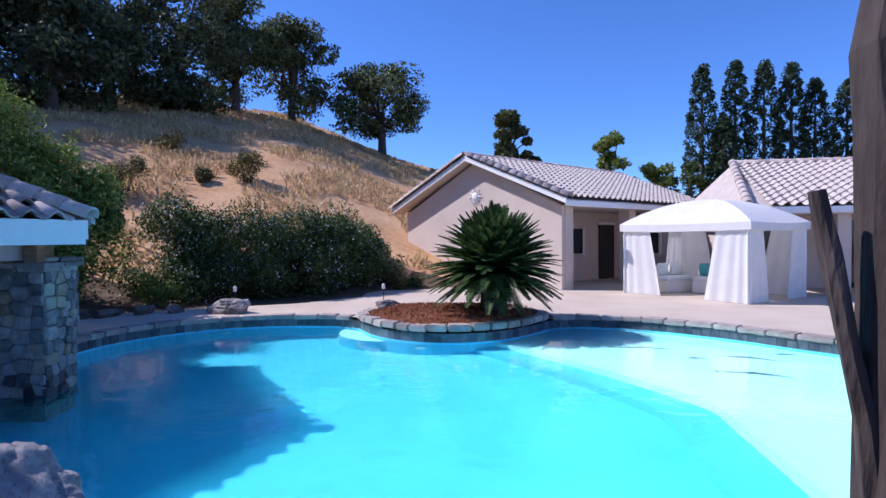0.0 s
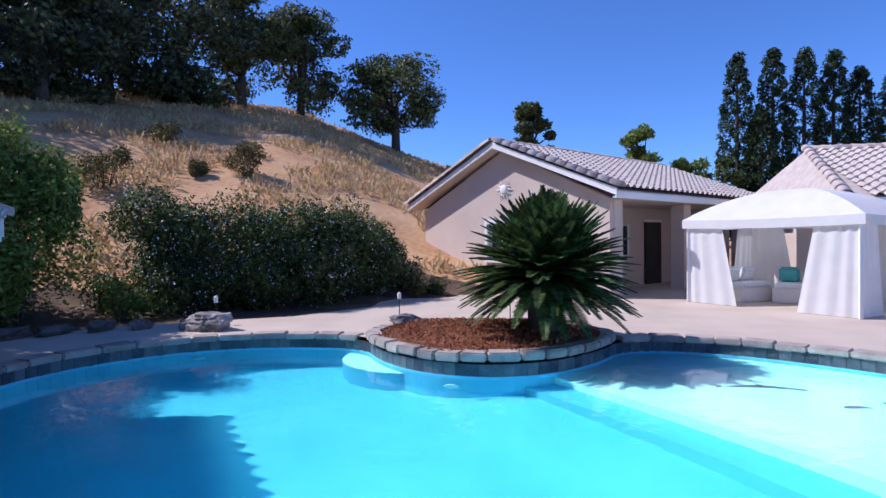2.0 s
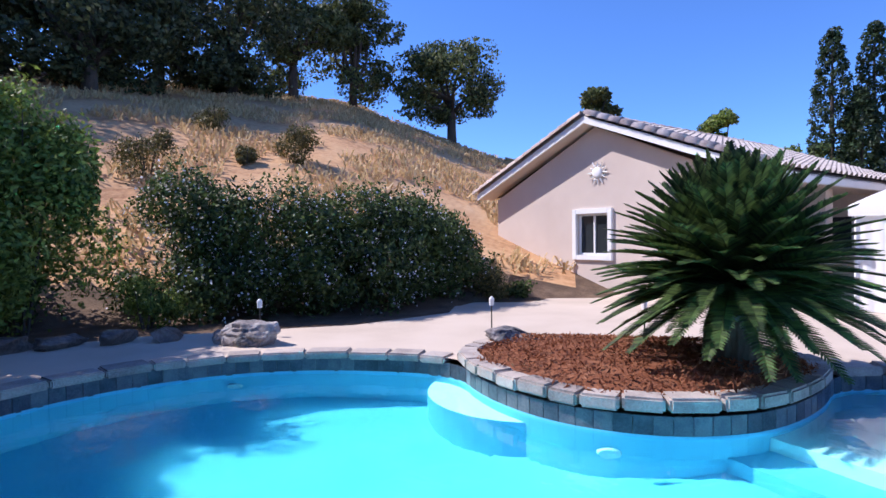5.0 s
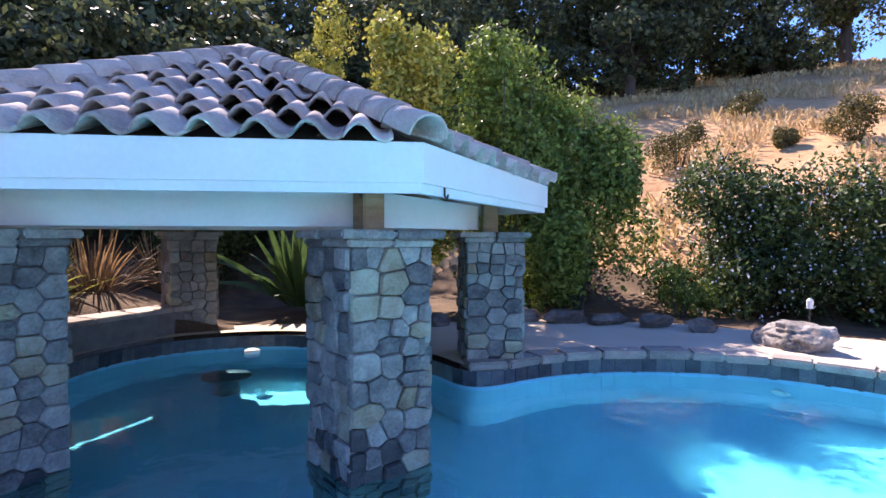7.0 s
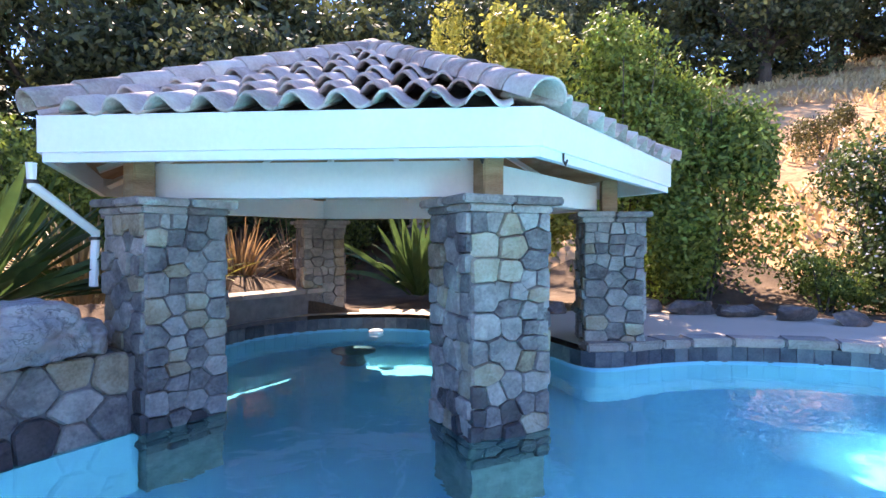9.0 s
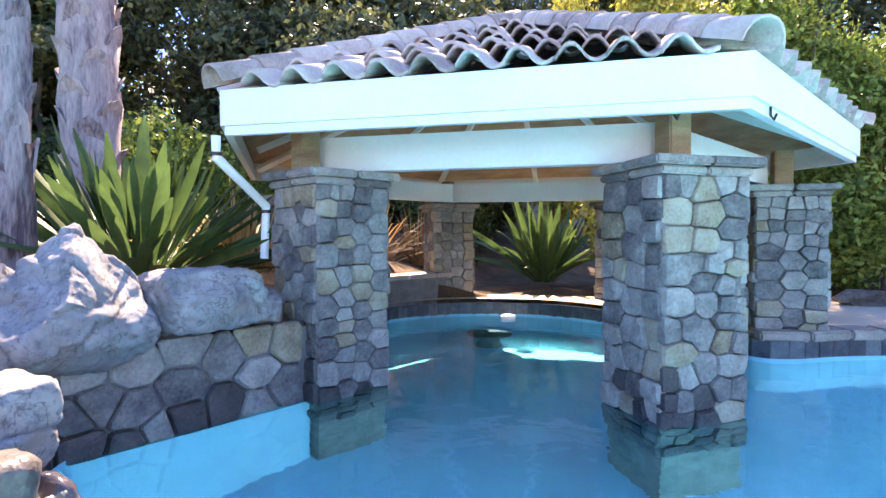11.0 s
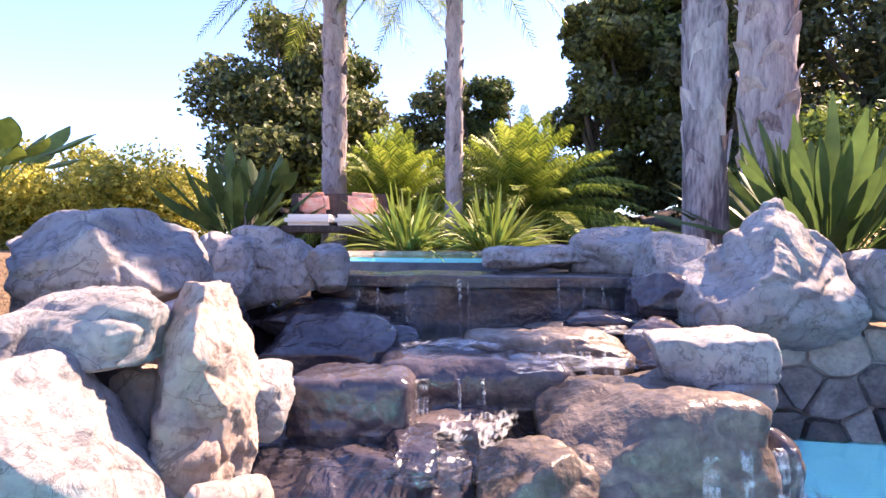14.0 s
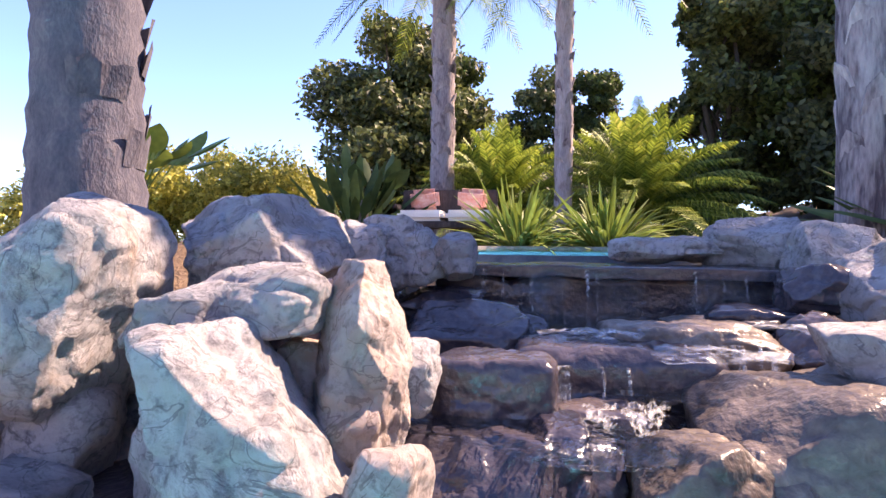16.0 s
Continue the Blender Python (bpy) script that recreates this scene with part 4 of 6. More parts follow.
def build_wing():
    g = thing("house_wing", pose(7.0, 15.9, 0.22, 0, 0, -3), "stucco house wing with a deep porch and grey tile roof", "house")
    EZ, L, D, R = 2.2, 14.0, 4.7, 1.7
    part("wall", box(L, 0.2, 2.6, (L / 2, 2.6, 0), 0), M_STUCCO, g)
    part("end_wall", box(0.2, 5.0, 2.5, (0.7, 5.1, 0), 0), M_STUCCO, g)
    a, b = Vector((0.05, 0, EZ + 0.13)), Vector((L, 0, EZ + 0.13))
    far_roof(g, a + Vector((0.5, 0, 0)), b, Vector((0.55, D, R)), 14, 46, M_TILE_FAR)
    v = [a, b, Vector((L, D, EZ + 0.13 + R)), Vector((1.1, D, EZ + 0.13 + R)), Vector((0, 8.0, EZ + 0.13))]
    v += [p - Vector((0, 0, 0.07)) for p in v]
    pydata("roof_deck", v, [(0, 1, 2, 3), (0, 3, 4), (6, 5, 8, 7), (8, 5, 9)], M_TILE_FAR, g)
    for i in range(11):
        ob = link_mesh("hip_tile", RIDGE, M_TILE_FAR, g)
        p, q = Vector((0.0, 0, EZ + 0.16)), Vector((1.1, D, EZ + 0.16 + R))
        hy = (q - p).normalized()
        hx = hy.cross(Vector((0, 0, 1))).normalized()
        hz = hx.cross(hy)
        o = p + (q - p) * (i / 11) + hz * 0.06
        ob.matrix_local = Matrix(((hx.x, hy.x, hz.x, o.x), (hx.y, hy.y, hz.y, o.y), (hx.z, hy.z, hz.z, o.z), (0, 0, 0, 1)))
    for i in range(32):
        ob = link_mesh("ridge_tile", RIDGE, M_TILE_FAR, g)
        ob.matrix_local = Matrix.Translation((1.1 + i * 0.4, D, EZ + 0.16 + R)) @ pose(0, 0, 0, 0, 0, -90)
    part("eave_fascia", box(L, 0.06, 0.17, (L / 2, -0.02, EZ - 0.02), 0.005), M_TRIM, g)
    part("porch_ceiling", box(L - 0.4, 2.6, 0.04, (L / 2 + 0.2, 1.35, EZ - 0.05), 0), M_STUCCO, g)
    for x in (2.45, 6.5, 10.5):
        part("porch_column", box(0.34, 0.34, EZ - 0.05, (x, 0.45, 0), 0.01), M_STUCCO, g, "square stucco porch column")
    for x, w, z0, z1 in ((1.55, 1.4, 0.95, 2.0), (4.3, 2.4, 0.0, 2.05), (8.2, 1.8, 0.9, 2.0)):
        wn = part("window", box(w, 0.06, z1 - z0, (x, 2.47, z0), 0), M_GLASS, g)
        for dx in (-w / 2, 0, w / 2):
            part("mullion", box(0.06, 0.07, z1 - z0, (x + dx, 2.44, z0), 0.004), M_METAL, wn)
    return g


build_wing()


# ---- fabric pavilion ----
TENT = [(3.95, 16.65), (6.15, 13.85), (8.2, 15.5), (6.0, 18.3)]


def build_tent():
    c = Vector((sum(p[0] for p in TENT) / 4, sum(p[1] for p in TENT) / 4))
    t = thing("fabric_pavilion", pose(c.x, c.y, 0.225), "white cloth garden pavilion with tied curtains on the terrace", "pavilion")
    loc = [Vector((p[0], p[1])) - c for p in TENT]
    big = [p * 1.06 for p in loc]
    ez, vz, az = 1.93, 1.74, 2.58
    verts, faces = [], []
    N = 8
    # four concave roof panels
    for k in range(4):
        a, b = big[k], big[(k + 1) % 4]
        base = len(verts)
        for j in range(N + 1):
            u = j / N
            for i in range(N + 1):
                w = i / N
                p = (a * (1 - w) + b * w) * (1 - u)
                z = ez + (az - ez) * (1 - (1 - u) ** 2.0) - 0.04 * math.sin(math.pi * w) * (1 - u)
                verts.append((p.x, p.y, z))
        for j in range(N):
            for i in range(N):
                o = base + j * (N + 1) + i
                faces.append((o, o + 1, o + N + 2, o + N + 1))
    pydata("canopy", verts, faces, M_CURTAIN, t, "", True)
    for k in range(4):
        a, b = big[k], big[(k + 1) % 4]
        v = []
        for i in range(25):
            w = i / 24
            p = a * (1 - w) + b * w
            z = 0.03 * math.sin(math.pi * w)
            v += [(p.x, p.y, ez - z), (p.x, p.y, vz - z)]
        pydata("valance", v, [(2 * i, 2 * i + 1, 2 * i + 3, 2 * i + 2) for i in range(24)], M_CURTAIN, t)
        part("post", box(0.06, 0.06, ez, (loc[k].x, loc[k].y, 0), 0.005), M_TRIM, t)
        # a gathered curtain on each side of the post
        for q, wide in ((loc[(k + 1) % 4], 0.32), (loc[k - 1], 0.30)):
            d = (q - loc[k]) * wide
            n = Vector((-d.y, d.x)).normalized()
            v, rows = [], 10
            cols = 40
            for j in range(rows + 1):
                u = j / rows
                pinch = 0.72 + 0.33 * u
                for i in range(cols + 1):
                    w = i / cols
                    p = loc[k] + d * w * pinch + n * 0.016 * math.sin(w * 24 + k + 1.5 * math.sin(w * 5)) * (0.6 + 0.4 * u)
                    v.append((p.x, p.y, ez - 0.02 - (ez - 0.03) * u))
            f = []
            for j in range(rows):
                for i in range(cols):
                    o = j * (cols + 1) + i
                    f.append((o, o + 1, o + cols + 2, o + cols + 1))
            pydata("curtain", v, f, M_CURTAIN, t, "gathered white curtain", True)
    return t


build_tent()


# ---- planting bed with the sago palm ----
BED = [(-2.35, 11.95), (-2.42, 11.35), (-2.0, 10.62), (-1.38, 10.02), (-0.7, 9.80), (-0.1, 9.85), (0.46, 10.15), (1.04, 10.83), (1.38, 11.5), (1.2, 12.1), (0.3, 12.6), (-1.0, 12.7), (-1.9, 12.5)]
BED_LINE = rounded(BED, 2)


def build_bed():
    c = (-0.5, 11.2)
    rng = random.Random(4)
    verts, faces = [], []
    n = len(BED_LINE)
    rings = 9
    for r in range(rings + 1):
        k = 1 - r / rings
        for x, y in BED_LINE:
            px, py = c[0] + (x - c[0]) * k, c[1] + (y - c[1]) * k
            verts.append((px, py, 0.24 + 0.24 * (1 - k ** 2) + 0.03 * noise.noise(Vector((px * 3, py * 3, 0)))))
    for r in range(rings):
        for i in range(n):
            faces.append((r * n + i, r * n + (i + 1) % n, (r + 1) * n + (i + 1) % n, (r + 1) * n + i))
    ob = pydata("mulch_bed", verts, faces, M_MULCH, None, "", True)
    tagged(ob, "mounded red bark mulch bed at the pool edge", "mulch bed", kind="structure")
    # loose bark chips
    g = np.random.default_rng(3)
    pts = []
    while len(pts) < 5200:
        x, y = g.uniform(-2.4, 1.4), g.uniform(9.8, 12.6)
        if inside(x, y, BED_LINE):
            k = max(abs((x - c[0]) / 1.9), abs((y - c[1]) / 1.45))
            pts.append((x, y, 0.25 + 0.24 * (1 - min(1, k) ** 2) + g.uniform(0, 0.03)))
    nn = g.normal(size=(len(pts), 3)) * 0.6 + np.array([0, 0, 1])
    nn /= np.linalg.norm(nn, axis=1, keepdims=True)
    v, f = leaf_quads(np.array(pts), nn, 0.075, 0.022, g)
    chips = quads_object("bark_chips", v, f, M_MULCH)
    tagged(chips, "loose shredded red bark chips", "mulch", kind="stuff")


build_bed()


def frond(points, leaflets, length, droop, width, rng, vee=0.5, taper=True):
    """A feather leaf: rib points, and leaflets to both sides as bent strips."""
    P = [Vector(p) for p in points]
    vs, fs = [], []
    n = len(P) - 1
    for i in range(leaflets):
        u = (i + 0.5) / leaflets
        t = u * n
        j = min(n - 1, int(t))
        p = P[j].lerp(P[j + 1], t - j)
        d = (P[j + 1] - P[j]).normalized()
        side = d.cross(Vector((0, 0, 1)))
        if side.length < 1e-3:
            side = Vector((1, 0, 0))
        side.normalize()
        up = side.cross(d)
        l = length * (math.sin(math.pi * (0.12 + 0.80 * u)) if taper else 1) * rng.uniform(0.85, 1.1)
        for s in (-1, 1):
            q = (side * s * 0.8 + up * vee + d * (0.45 + 0.4 * u)).normalized()
            e = p + q * l * 0.6
            tip = p + q * l + Vector((0, 0, -droop * l))
            w = d * width
            b = len(vs)
            vs += [p - w * 0.5, p + w * 0.5, e + w * 0.45, e - w * 0.45, tip]
            fs += [(b, b + 1, b + 2, b + 3), (b + 3, b + 2, b + 4, b + 4)]
    return vs, fs


def fronds_mesh(name, specs, parent, mat, label=""):
    """All the fronds of one palm crown: joined strips."""
    V, F = [], []
    for vs, fs in specs:
        b = len(V)
        V += vs
        F += [tuple(dict.fromkeys(b + i for i in f)) for f in fs]
    return pydata(name, V, F, mat, parent, label)


def arc_points(az, el, length, sag, n=7, base=(0, 0, 0)):
    out = []
    for i in range(n + 1):
        u = i / n
        r = length * u
        out.append((base[0] + math.cos(az) * math.cos(el) * r, base[1] + math.sin(az) * math.cos(el) * r, base[2] + math.sin(el) * r - sag * u * u * length))
    return out


def sago(at, radius, seed):
    rng = random.Random(seed)
    t = thing("sago_palm", pose(*at), "large dark green sago palm in a red mulch bed", "palm")
    part("trunk", tube([(0, 0, -0.2), (0, 0, 0.3), (0, 0, 0.62)], [0.26, 0.24, 0.17], 14, None, 0.12, seed), M_BARK, t)
    groups = {}
    for i in range(330):
        az = i * 2.39996 + rng.uniform(-0.1, 0.1)
        k = (i / 330)
        el = radians(-12 + 98 * k ** 0.8) + rng.uniform(-0.06, 0.06)
        el = min(el, radians(86))
        L = radius * rng.uniform(0.88, 1.06) * (0.9 + 0.12 * min(1, k / 0.3) if k < 0.75 else 0.95)
        pts = arc_points(az, el, L, 0.10 + 0.23 * (1 - k), 6, (0, 0, 0.66 + 0.16 * k))
        groups.setdefault(i // 10, []).append(frond(pts, 44, 0.19, 0.08, 0.033, rng, 0.30))
        rib = tube(pts, [0.012 - 0.0015 * j for j in range(len(pts))], 4)
        vs = [tuple(v.co) for v in rib.verts]
        rib.verts.index_update()
        fs = [tuple(v.index for v in f.verts) for f in rib.faces]
        rib.free()
        groups[i // 10].append((vs, fs))
    for k, specs in groups.items():
        fronds_mesh("frond_whorl", specs, t, F_SAGO)
    return t


SAGO_AT = (0.35, 10.95, 0.45)
sago(SAGO_AT, 1.40, 2)

# ---- rocks by the pool ----
boulder((-5.42, 11.90, 0.36), (0.56, 0.40, 0.26), 11, 10, label="flat-topped boulder on the pool coping", group="pool edge rocks", flat=0.5)
boulder((-1.95, 12.25, 0.33), (0.44, 0.32, 0.19), 12, 30, label="low tan boulder at the mulch bed", group="pool edge rocks", flat=0.6)


# ---- coping stones and waterline tiles round the pool ----
def walk_line(loop, step, rnd=None):
    """Points, directions and lengths along a closed line at about equal steps."""
    pts = [Vector(p) for p in loop] + [Vector(loop[0])]
    acc = [0.0]
    for p, q in zip(pts, pts[1:]):
        acc.append(acc[-1] + (q - p).length)

    def at(d):
        for i in range(len(pts) - 1):
            if acc[i + 1] >= d:
                return pts[i].lerp(pts[i + 1], (d - acc[i]) / max(1e-6, acc[i + 1] - acc[i]))
        return pts[-1]
    d = 0.0
    while d < acc[-1] - step * 0.4:
        l = step * (rnd.uniform(0.75, 1.3) if rnd else 1)
        e = min(acc[-1], d + l)
        yield at(d), at(e)
        d = e


def paved(p):
    """Where the pool's edge has coping: not along the stone wall and the falls."""
    if -2.45 < p.x < 1.45 and 9.5 < p.y < 11.6:
        return False
    return not (p.y < 4.75 and p.x < -0.9) and not (p.x < -6.5 and p.y < 8.0)


edging = thing("coping", pose(0, 0, 0), "rough flagstone coping round the pool", "coping", kind="structure")
rc = random.Random(8)
for p, q in walk_line(POOL_LINE, 0.42, rc):
    m = (p + q) / 2
    if not paved(m):
        continue
    d = q - p
    out = Vector((-d.y, d.x)).normalized()
    wide = rc.uniform(0.30, 0.36)
    ob = part("coping_stone", box(d.length * 0.975, wide, 0.09, (0, 0, 0), 0.018), M_COPING, edging)
    c = m + out * (wide / 2 - 0.03)
    ob.matrix_local = pose(c.x, c.y, 0.163 + rc.uniform(-0.008, 0.008), rc.uniform(-1, 1), rc.uniform(-1, 1), math.degrees(math.atan2(d.y, d.x)))
band = thing("waterline_band", pose(0, 0, 0), "dark slate tile band at the waterline", "tile band", kind="structure")
TILE_PIECE = bpy.data.meshes.new("slate_tile")
_b = box(0.15, 0.02, 0.17, (0, 0, 0), 0.004)
_b.to_mesh(TILE_PIECE)
_b.free()
for p, q in walk_line(POOL_LINE, 0.157):
    d = q - p
    out = Vector((-d.y, d.x)).normalized()
    c = (p + q) / 2 + out * 0.012
    if c.y < 4.75 and c.x < -0.9 and c.x > -6.2:
        continue
    ob = link_mesh("slate_tile", TILE_PIECE, M_WTILE, band)
    ob.matrix_local = pose(c.x, c.y, 0.006, 0, 0, math.degrees(math.atan2(d.y, d.x)))
    ob.scale.x = d.length / 0.153

# flagstone rim of the mulch bed
rim = thing("bed_rim", pose(0, 0, 0), "pale flagstone rim of the mulch bed", "coping", kind="structure")
for p, q in walk_line(BED_LINE, 0.36, rc):
    d = q - p
    out = Vector((-d.y, d.x)).normalized()
    ob = part("rim_stone", box(d.length * 0.97, 0.24, 0.12, (0, 0, 0), 0.02), M_COPING, rim)
    c = (p + q) / 2 + out * 0.02
    ob.matrix_local = pose(c.x, c.y, 0.205 + rc.uniform(-0.012, 0.012), rc.uniform(-2, 2), rc.uniform(-2, 2), math.degrees(math.atan2(d.y, d.x)))


# swim-out seat below the bed and mosaic shapes on the beach shelf
def disc(at, r, z0, z1, a0, a1, mat, name, label, parent):
    n = 20
    v = [(at[0], at[1], z1), (at[0], at[1], z0)]
    for i in range(n + 1):
        a = radians(a0 + (a1 - a0) * i / n)
        v += [(at[0] + r * math.cos(a), at[1] + r * math.sin(a), z1), (at[0] + r * math.cos(a), at[1] + r * math.sin(a), z0)]
    f = []
    for i in range(n):
        o = 2 + 2 * i
        f += [(0, o, o + 2), (o + 1, o + 3, o + 2, o)]
    ob = pydata(name, v, f, mat, parent, label)
    ob.data.materials.append(M_PLASTER)
    for p in ob.data.polygons:
        p.material_index = 0 if len(p.vertices) == 3 else 1
    return ob


disc((-1.68, 11.25), 1.08, -1.6, -0.22, 150, 300, M_SHELF, "swim_seat", "white plaster seat under water", pool)
for x, y, rz, s in ((2.85, 9.7, -8, 0.95), (4.25, 9.0, -25, 0.85), (3.9, 8.0, -20, 0.9), (3.45, 9.0, 0, 0.3), (4.9, 9.35, -10, 0.35)):
    v = []
    n = 14
    for i in range(n + 1):
        u = i / n
        w = 0.085 * math.sin(math.pi * u) ** 0.6 * (1.2 - 0.7 * u) + 0.008
        cx, cy = (u - 0.5) * s, 0.10 * s * math.sin(math.pi * u)
        v += [(cx, cy + w * 0.6, 0), (cx, cy - w * 0.6, 0)]
    f = [(2 * i, 2 * i + 1, 2 * i + 3, 2 * i + 2) for i in range(n)]
    if s > 0.5:
        b = len(v)
        v += [(-0.5 * s, 0, 0), (-0.62 * s, 0.09, 0), (-0.57 * s, 0, 0), (-0.62 * s, -0.08, 0), (0.02, 0.12 * s, 0), (-0.09, 0.24 * s, 0), (-0.07, 0.1 * s, 0)]
        f += [(b, b + 1, b + 2, b + 3), (b + 4, b + 5, b + 6)]
    ob = pydata("mosaic_inlay", v, f, M_WTILE, pool, "dark mosaic inlay on the shelf")
    ob.matrix_local = pose(x, y, -0.132, 0, 0, rz)

# pool fittings: floating dispenser, light lens, fountain jets
fl = thing("pool_float", pose(-9.2, 6.35, 0.0), "white round floating chlorine dispenser", "pool float")
part("body", tube([(0, 0, -0.03), (0, 0, 0.035), (0, 0, 0.05)], [0.09, 0.10, 0.06], 18), M_TRIM, fl, smooth=True)
for x, y in ((-5.05, 10.95), (-0.9, 9.72)):
    lt = part("pool_light", tube([(0, 0, 0), (0, -0.04, 0)], [0.10, 0.09], 18), M_TRIM, pool, "round white underwater light")
    lt.location = (x, y, -0.35)


# a stool of the swim-up seat, under water
stool = thing("pool_stool", pose(-8.55, 5.95, -1.08), "dark round stool standing under the water", "stool")
part("pedestal", tube([(0, 0, 0), (0, 0, 0.30), (0, 0, 0.58)], [0.17, 0.13, 0.15], 16), M_WTILE, stool, smooth=True)
part("seat", tube([(0, 0, 0.57), (0, 0, 0.60), (0, 0, 0.655), (0, 0, 0.67)], [0.25, 0.28, 0.28, 0.25], 24), M_WTILE, stool, smooth=True)


# ---- stone wall beside the gazebo ----
WALL_A, WALL_B = Vector((-4.66, 2.92)), Vector((-5.66, 4.02))


def build_stone_wall():
    d = WALL_B - WALL_A
    L = d.length
    az = math.degrees(math.atan2(d.y, d.x))
    t = thing("stone_retaining_wall", pose(WALL_A.x, WALL_A.y, 0, 0, 0, az), "grey fieldstone retaining wall rising from the pool", "wall")
    part("core", box(L + 0.3, 0.4, 1.6, (L / 2, 0.22, -1.1), 0), M_MORTAR, t)
    m = Matrix(((1, 0, 0, -0.1), (0, 0, -1, 0.025), (0, 1, 0, -0.05), (0, 0, 0, 1)))
    stone_face(t, m, L + 0.15, 0.60, 0.27, 77, 0.007, 0.04)
    part("footing", box(L + 0.2, 0.05, 1.2, (L / 2, 0.015, -1.25), 0), M_PLASTER, t)
    return t


build_stone_wall()


def bar_wall(k0, k1, r, h, seed):
    a, b = hexpt(r, k0, 0).to_2d(), hexpt(r, k1, 0).to_2d()
    d = b - a
    t = thing("low_stone_wall", pose(a.x, a.y, 0, 0, 0, math.degrees(math.atan2(d.y, d.x))), "low dark stone seat wall with pale slabs", "wall", "gazebo seat walls")
    part("core", box(d.length, 0.34, h + 1.2, (d.length / 2, -0.1, -1.2), 0.01), M_MORTAR, t)
    n = 5
    for i in range(n):
        ob = part("cap_slab", box(d.length / n * 0.985, 0.44, 0.06, (0, 0, 0), 0.012), M_COPING, t)
        ob.location = (d.length * (i + 0.5) / n, -0.1, h)
    return t


bar_wall(4, 3, 2.62, 0.52, 3)

# downspout at the gazebo's corner
dsp = thing("downspout", pose(0, 0, 0), "white painted gutter downspout on the gazebo", "downspout")
c0 = hexpt(3.24, 5, 1.78)
part("pipe", tube([c0, c0 + Vector((0, 0, -0.14)), (-6.14, 3.75, 1.34), (-6.16, 3.73, 0.95)], [0.032, 0.032, 0.032, 0.032], 8), M_TRIM, dsp)
for p in (c0 + Vector((0, 0, -0.12)), Vector((-6.14, 3.75, 1.30))):
    part("strap", tube([p + Vector((0, 0, -0.012)), p + Vector((0, 0, 0.012))], [0.042, 0.042], 8), M_METAL, dsp)
for k, s in ((0, -0.25), (0, 0.3), (1, 0.2)):
    p = hexpt(2.95, k, 1.80) + Vector((0.1 * s, s, 0))
    hk = thing("ceiling_hook", pose(p.x, p.y, p.z), "small dark metal hook under the eave", "hook", "eave hooks")
    part("wire", tube([(0, 0, 0.06), (0, 0, 0), (0.03, 0, -0.03), (0.05, 0, 0)], [0.007] * 4, 6), M_METAL, hk)

# ---- waterfall ----
WET = "dark wet rock of the cascade"
GREY = "large grey weathered boulder of the waterfall"
TAN = "tan sunlit ledge rock of the cascade"
boulder((-2.9, 2.1, -0.12), (1.9, 1.15, 0.30), 260, 20, M_WETROCK, WET, rough=0.12)
# the banks and ledges of the falls
crag((-1.42, 1.99, 0.69), (0.35, 0.34, 0.35), 501, 333, M_BOULDER, GREY, ry=-8, taper=0.35, shear=-0.1, cuts=7)
crag((-2.07, 1.81, 0.87), (0.38, 0.32, 0.19), 502, 333, M_BOULDER, GREY, ry=6, taper=0.35, cuts=8)
crag((-2.73, 1.14, 0.79), (0.18, 0.30, 0.21), 503, 333, M_BOULDER, GREY)
crag((-2.97, 1.16, 0.83), (0.25, 0.30, 0.22), 504, 333, M_BOULDER, GREY, ry=5)
crag((-3.14, 1.47, 0.81), (0.11, 0.18, 0.13), 505, 333, M_BOULDER, GREY)
crag((-1.92, 2.33, 0.67), (0.31, 0.26, 0.11), 506, 333, M_BOULDER, "flat overhanging boulder of the waterfall bank", ry=4, cuts=6, shear=-0.15, taper=0.15)
crag((-2.24, 2.56, 0.49), (0.17, 0.19, 0.32), 507, 333, M_PINKROCK, "tall pinkish sunlit boulder of the waterfall bank", ry=-6, shear=0.2, cuts=12, taper=0.3, lumps=1.6)
crag((-2.12, 2.41, 0.44), (0.09, 0.13, 0.15), 508, 333, M_PINKROCK, "pinkish sunlit boulder of the waterfall bank", ry=10)
crag((-2.43, 2.51, 0.45), (0.08, 0.10, 0.12), 509, 333, M_BOULDER, GREY, ry=-15)
crag((-1.85, 2.61, 0.38), (0.34, 0.26, 0.29), 510, 333, M_BOULDER, GREY, ry=-4, taper=0.55, shear=0.28, cuts=7)
crag((-1.42, 2.05, 0.28), (0.18, 0.18, 0.15), 511, 333, M_BOULDER, GREY)
crag((-2.19, 2.88, 0.26), (0.10, 0.11, 0.12), 512, 333, M_PINKROCK, "small pinkish boulder at the water", ry=-10)
crag((-1.33, 2.28, 0.16), (0.17, 0.20, 0.12), 513, 333, M_BOULDER, GREY)
crag((-4.83, 3.01, 0.82), (0.44, 0.36, 0.35), 520, 323, M_BOULDER, GREY, peak=0.62, cuts=4, taper=0.25, shear=-0.1)
crag((-3.88, 3.18, 0.52), (0.20, 0.18, 0.09), 521, 323, M_BOULDER, "square pale slab at the falls", ry=3, square=9, cuts=3, lumps=0.5)
crag((-3.86, 3.18, 0.39), (0.19, 0.19, 0.07), 522, 323, M_BOULDER, "square pale slab at the falls", square=9, cuts=3, lumps=0.5)
crag((-3.56, 3.07, 0.18), (0.37, 0.40, 0.26), 523, 323, M_TANROCK, TAN, taper=0.1, square=10, cuts=3, lumps=0.45, rx=7)
crag((-3.81, 3.38, 0.12), (0.11, 0.20, 0.21), 524, 323, M_WETROCK, WET)
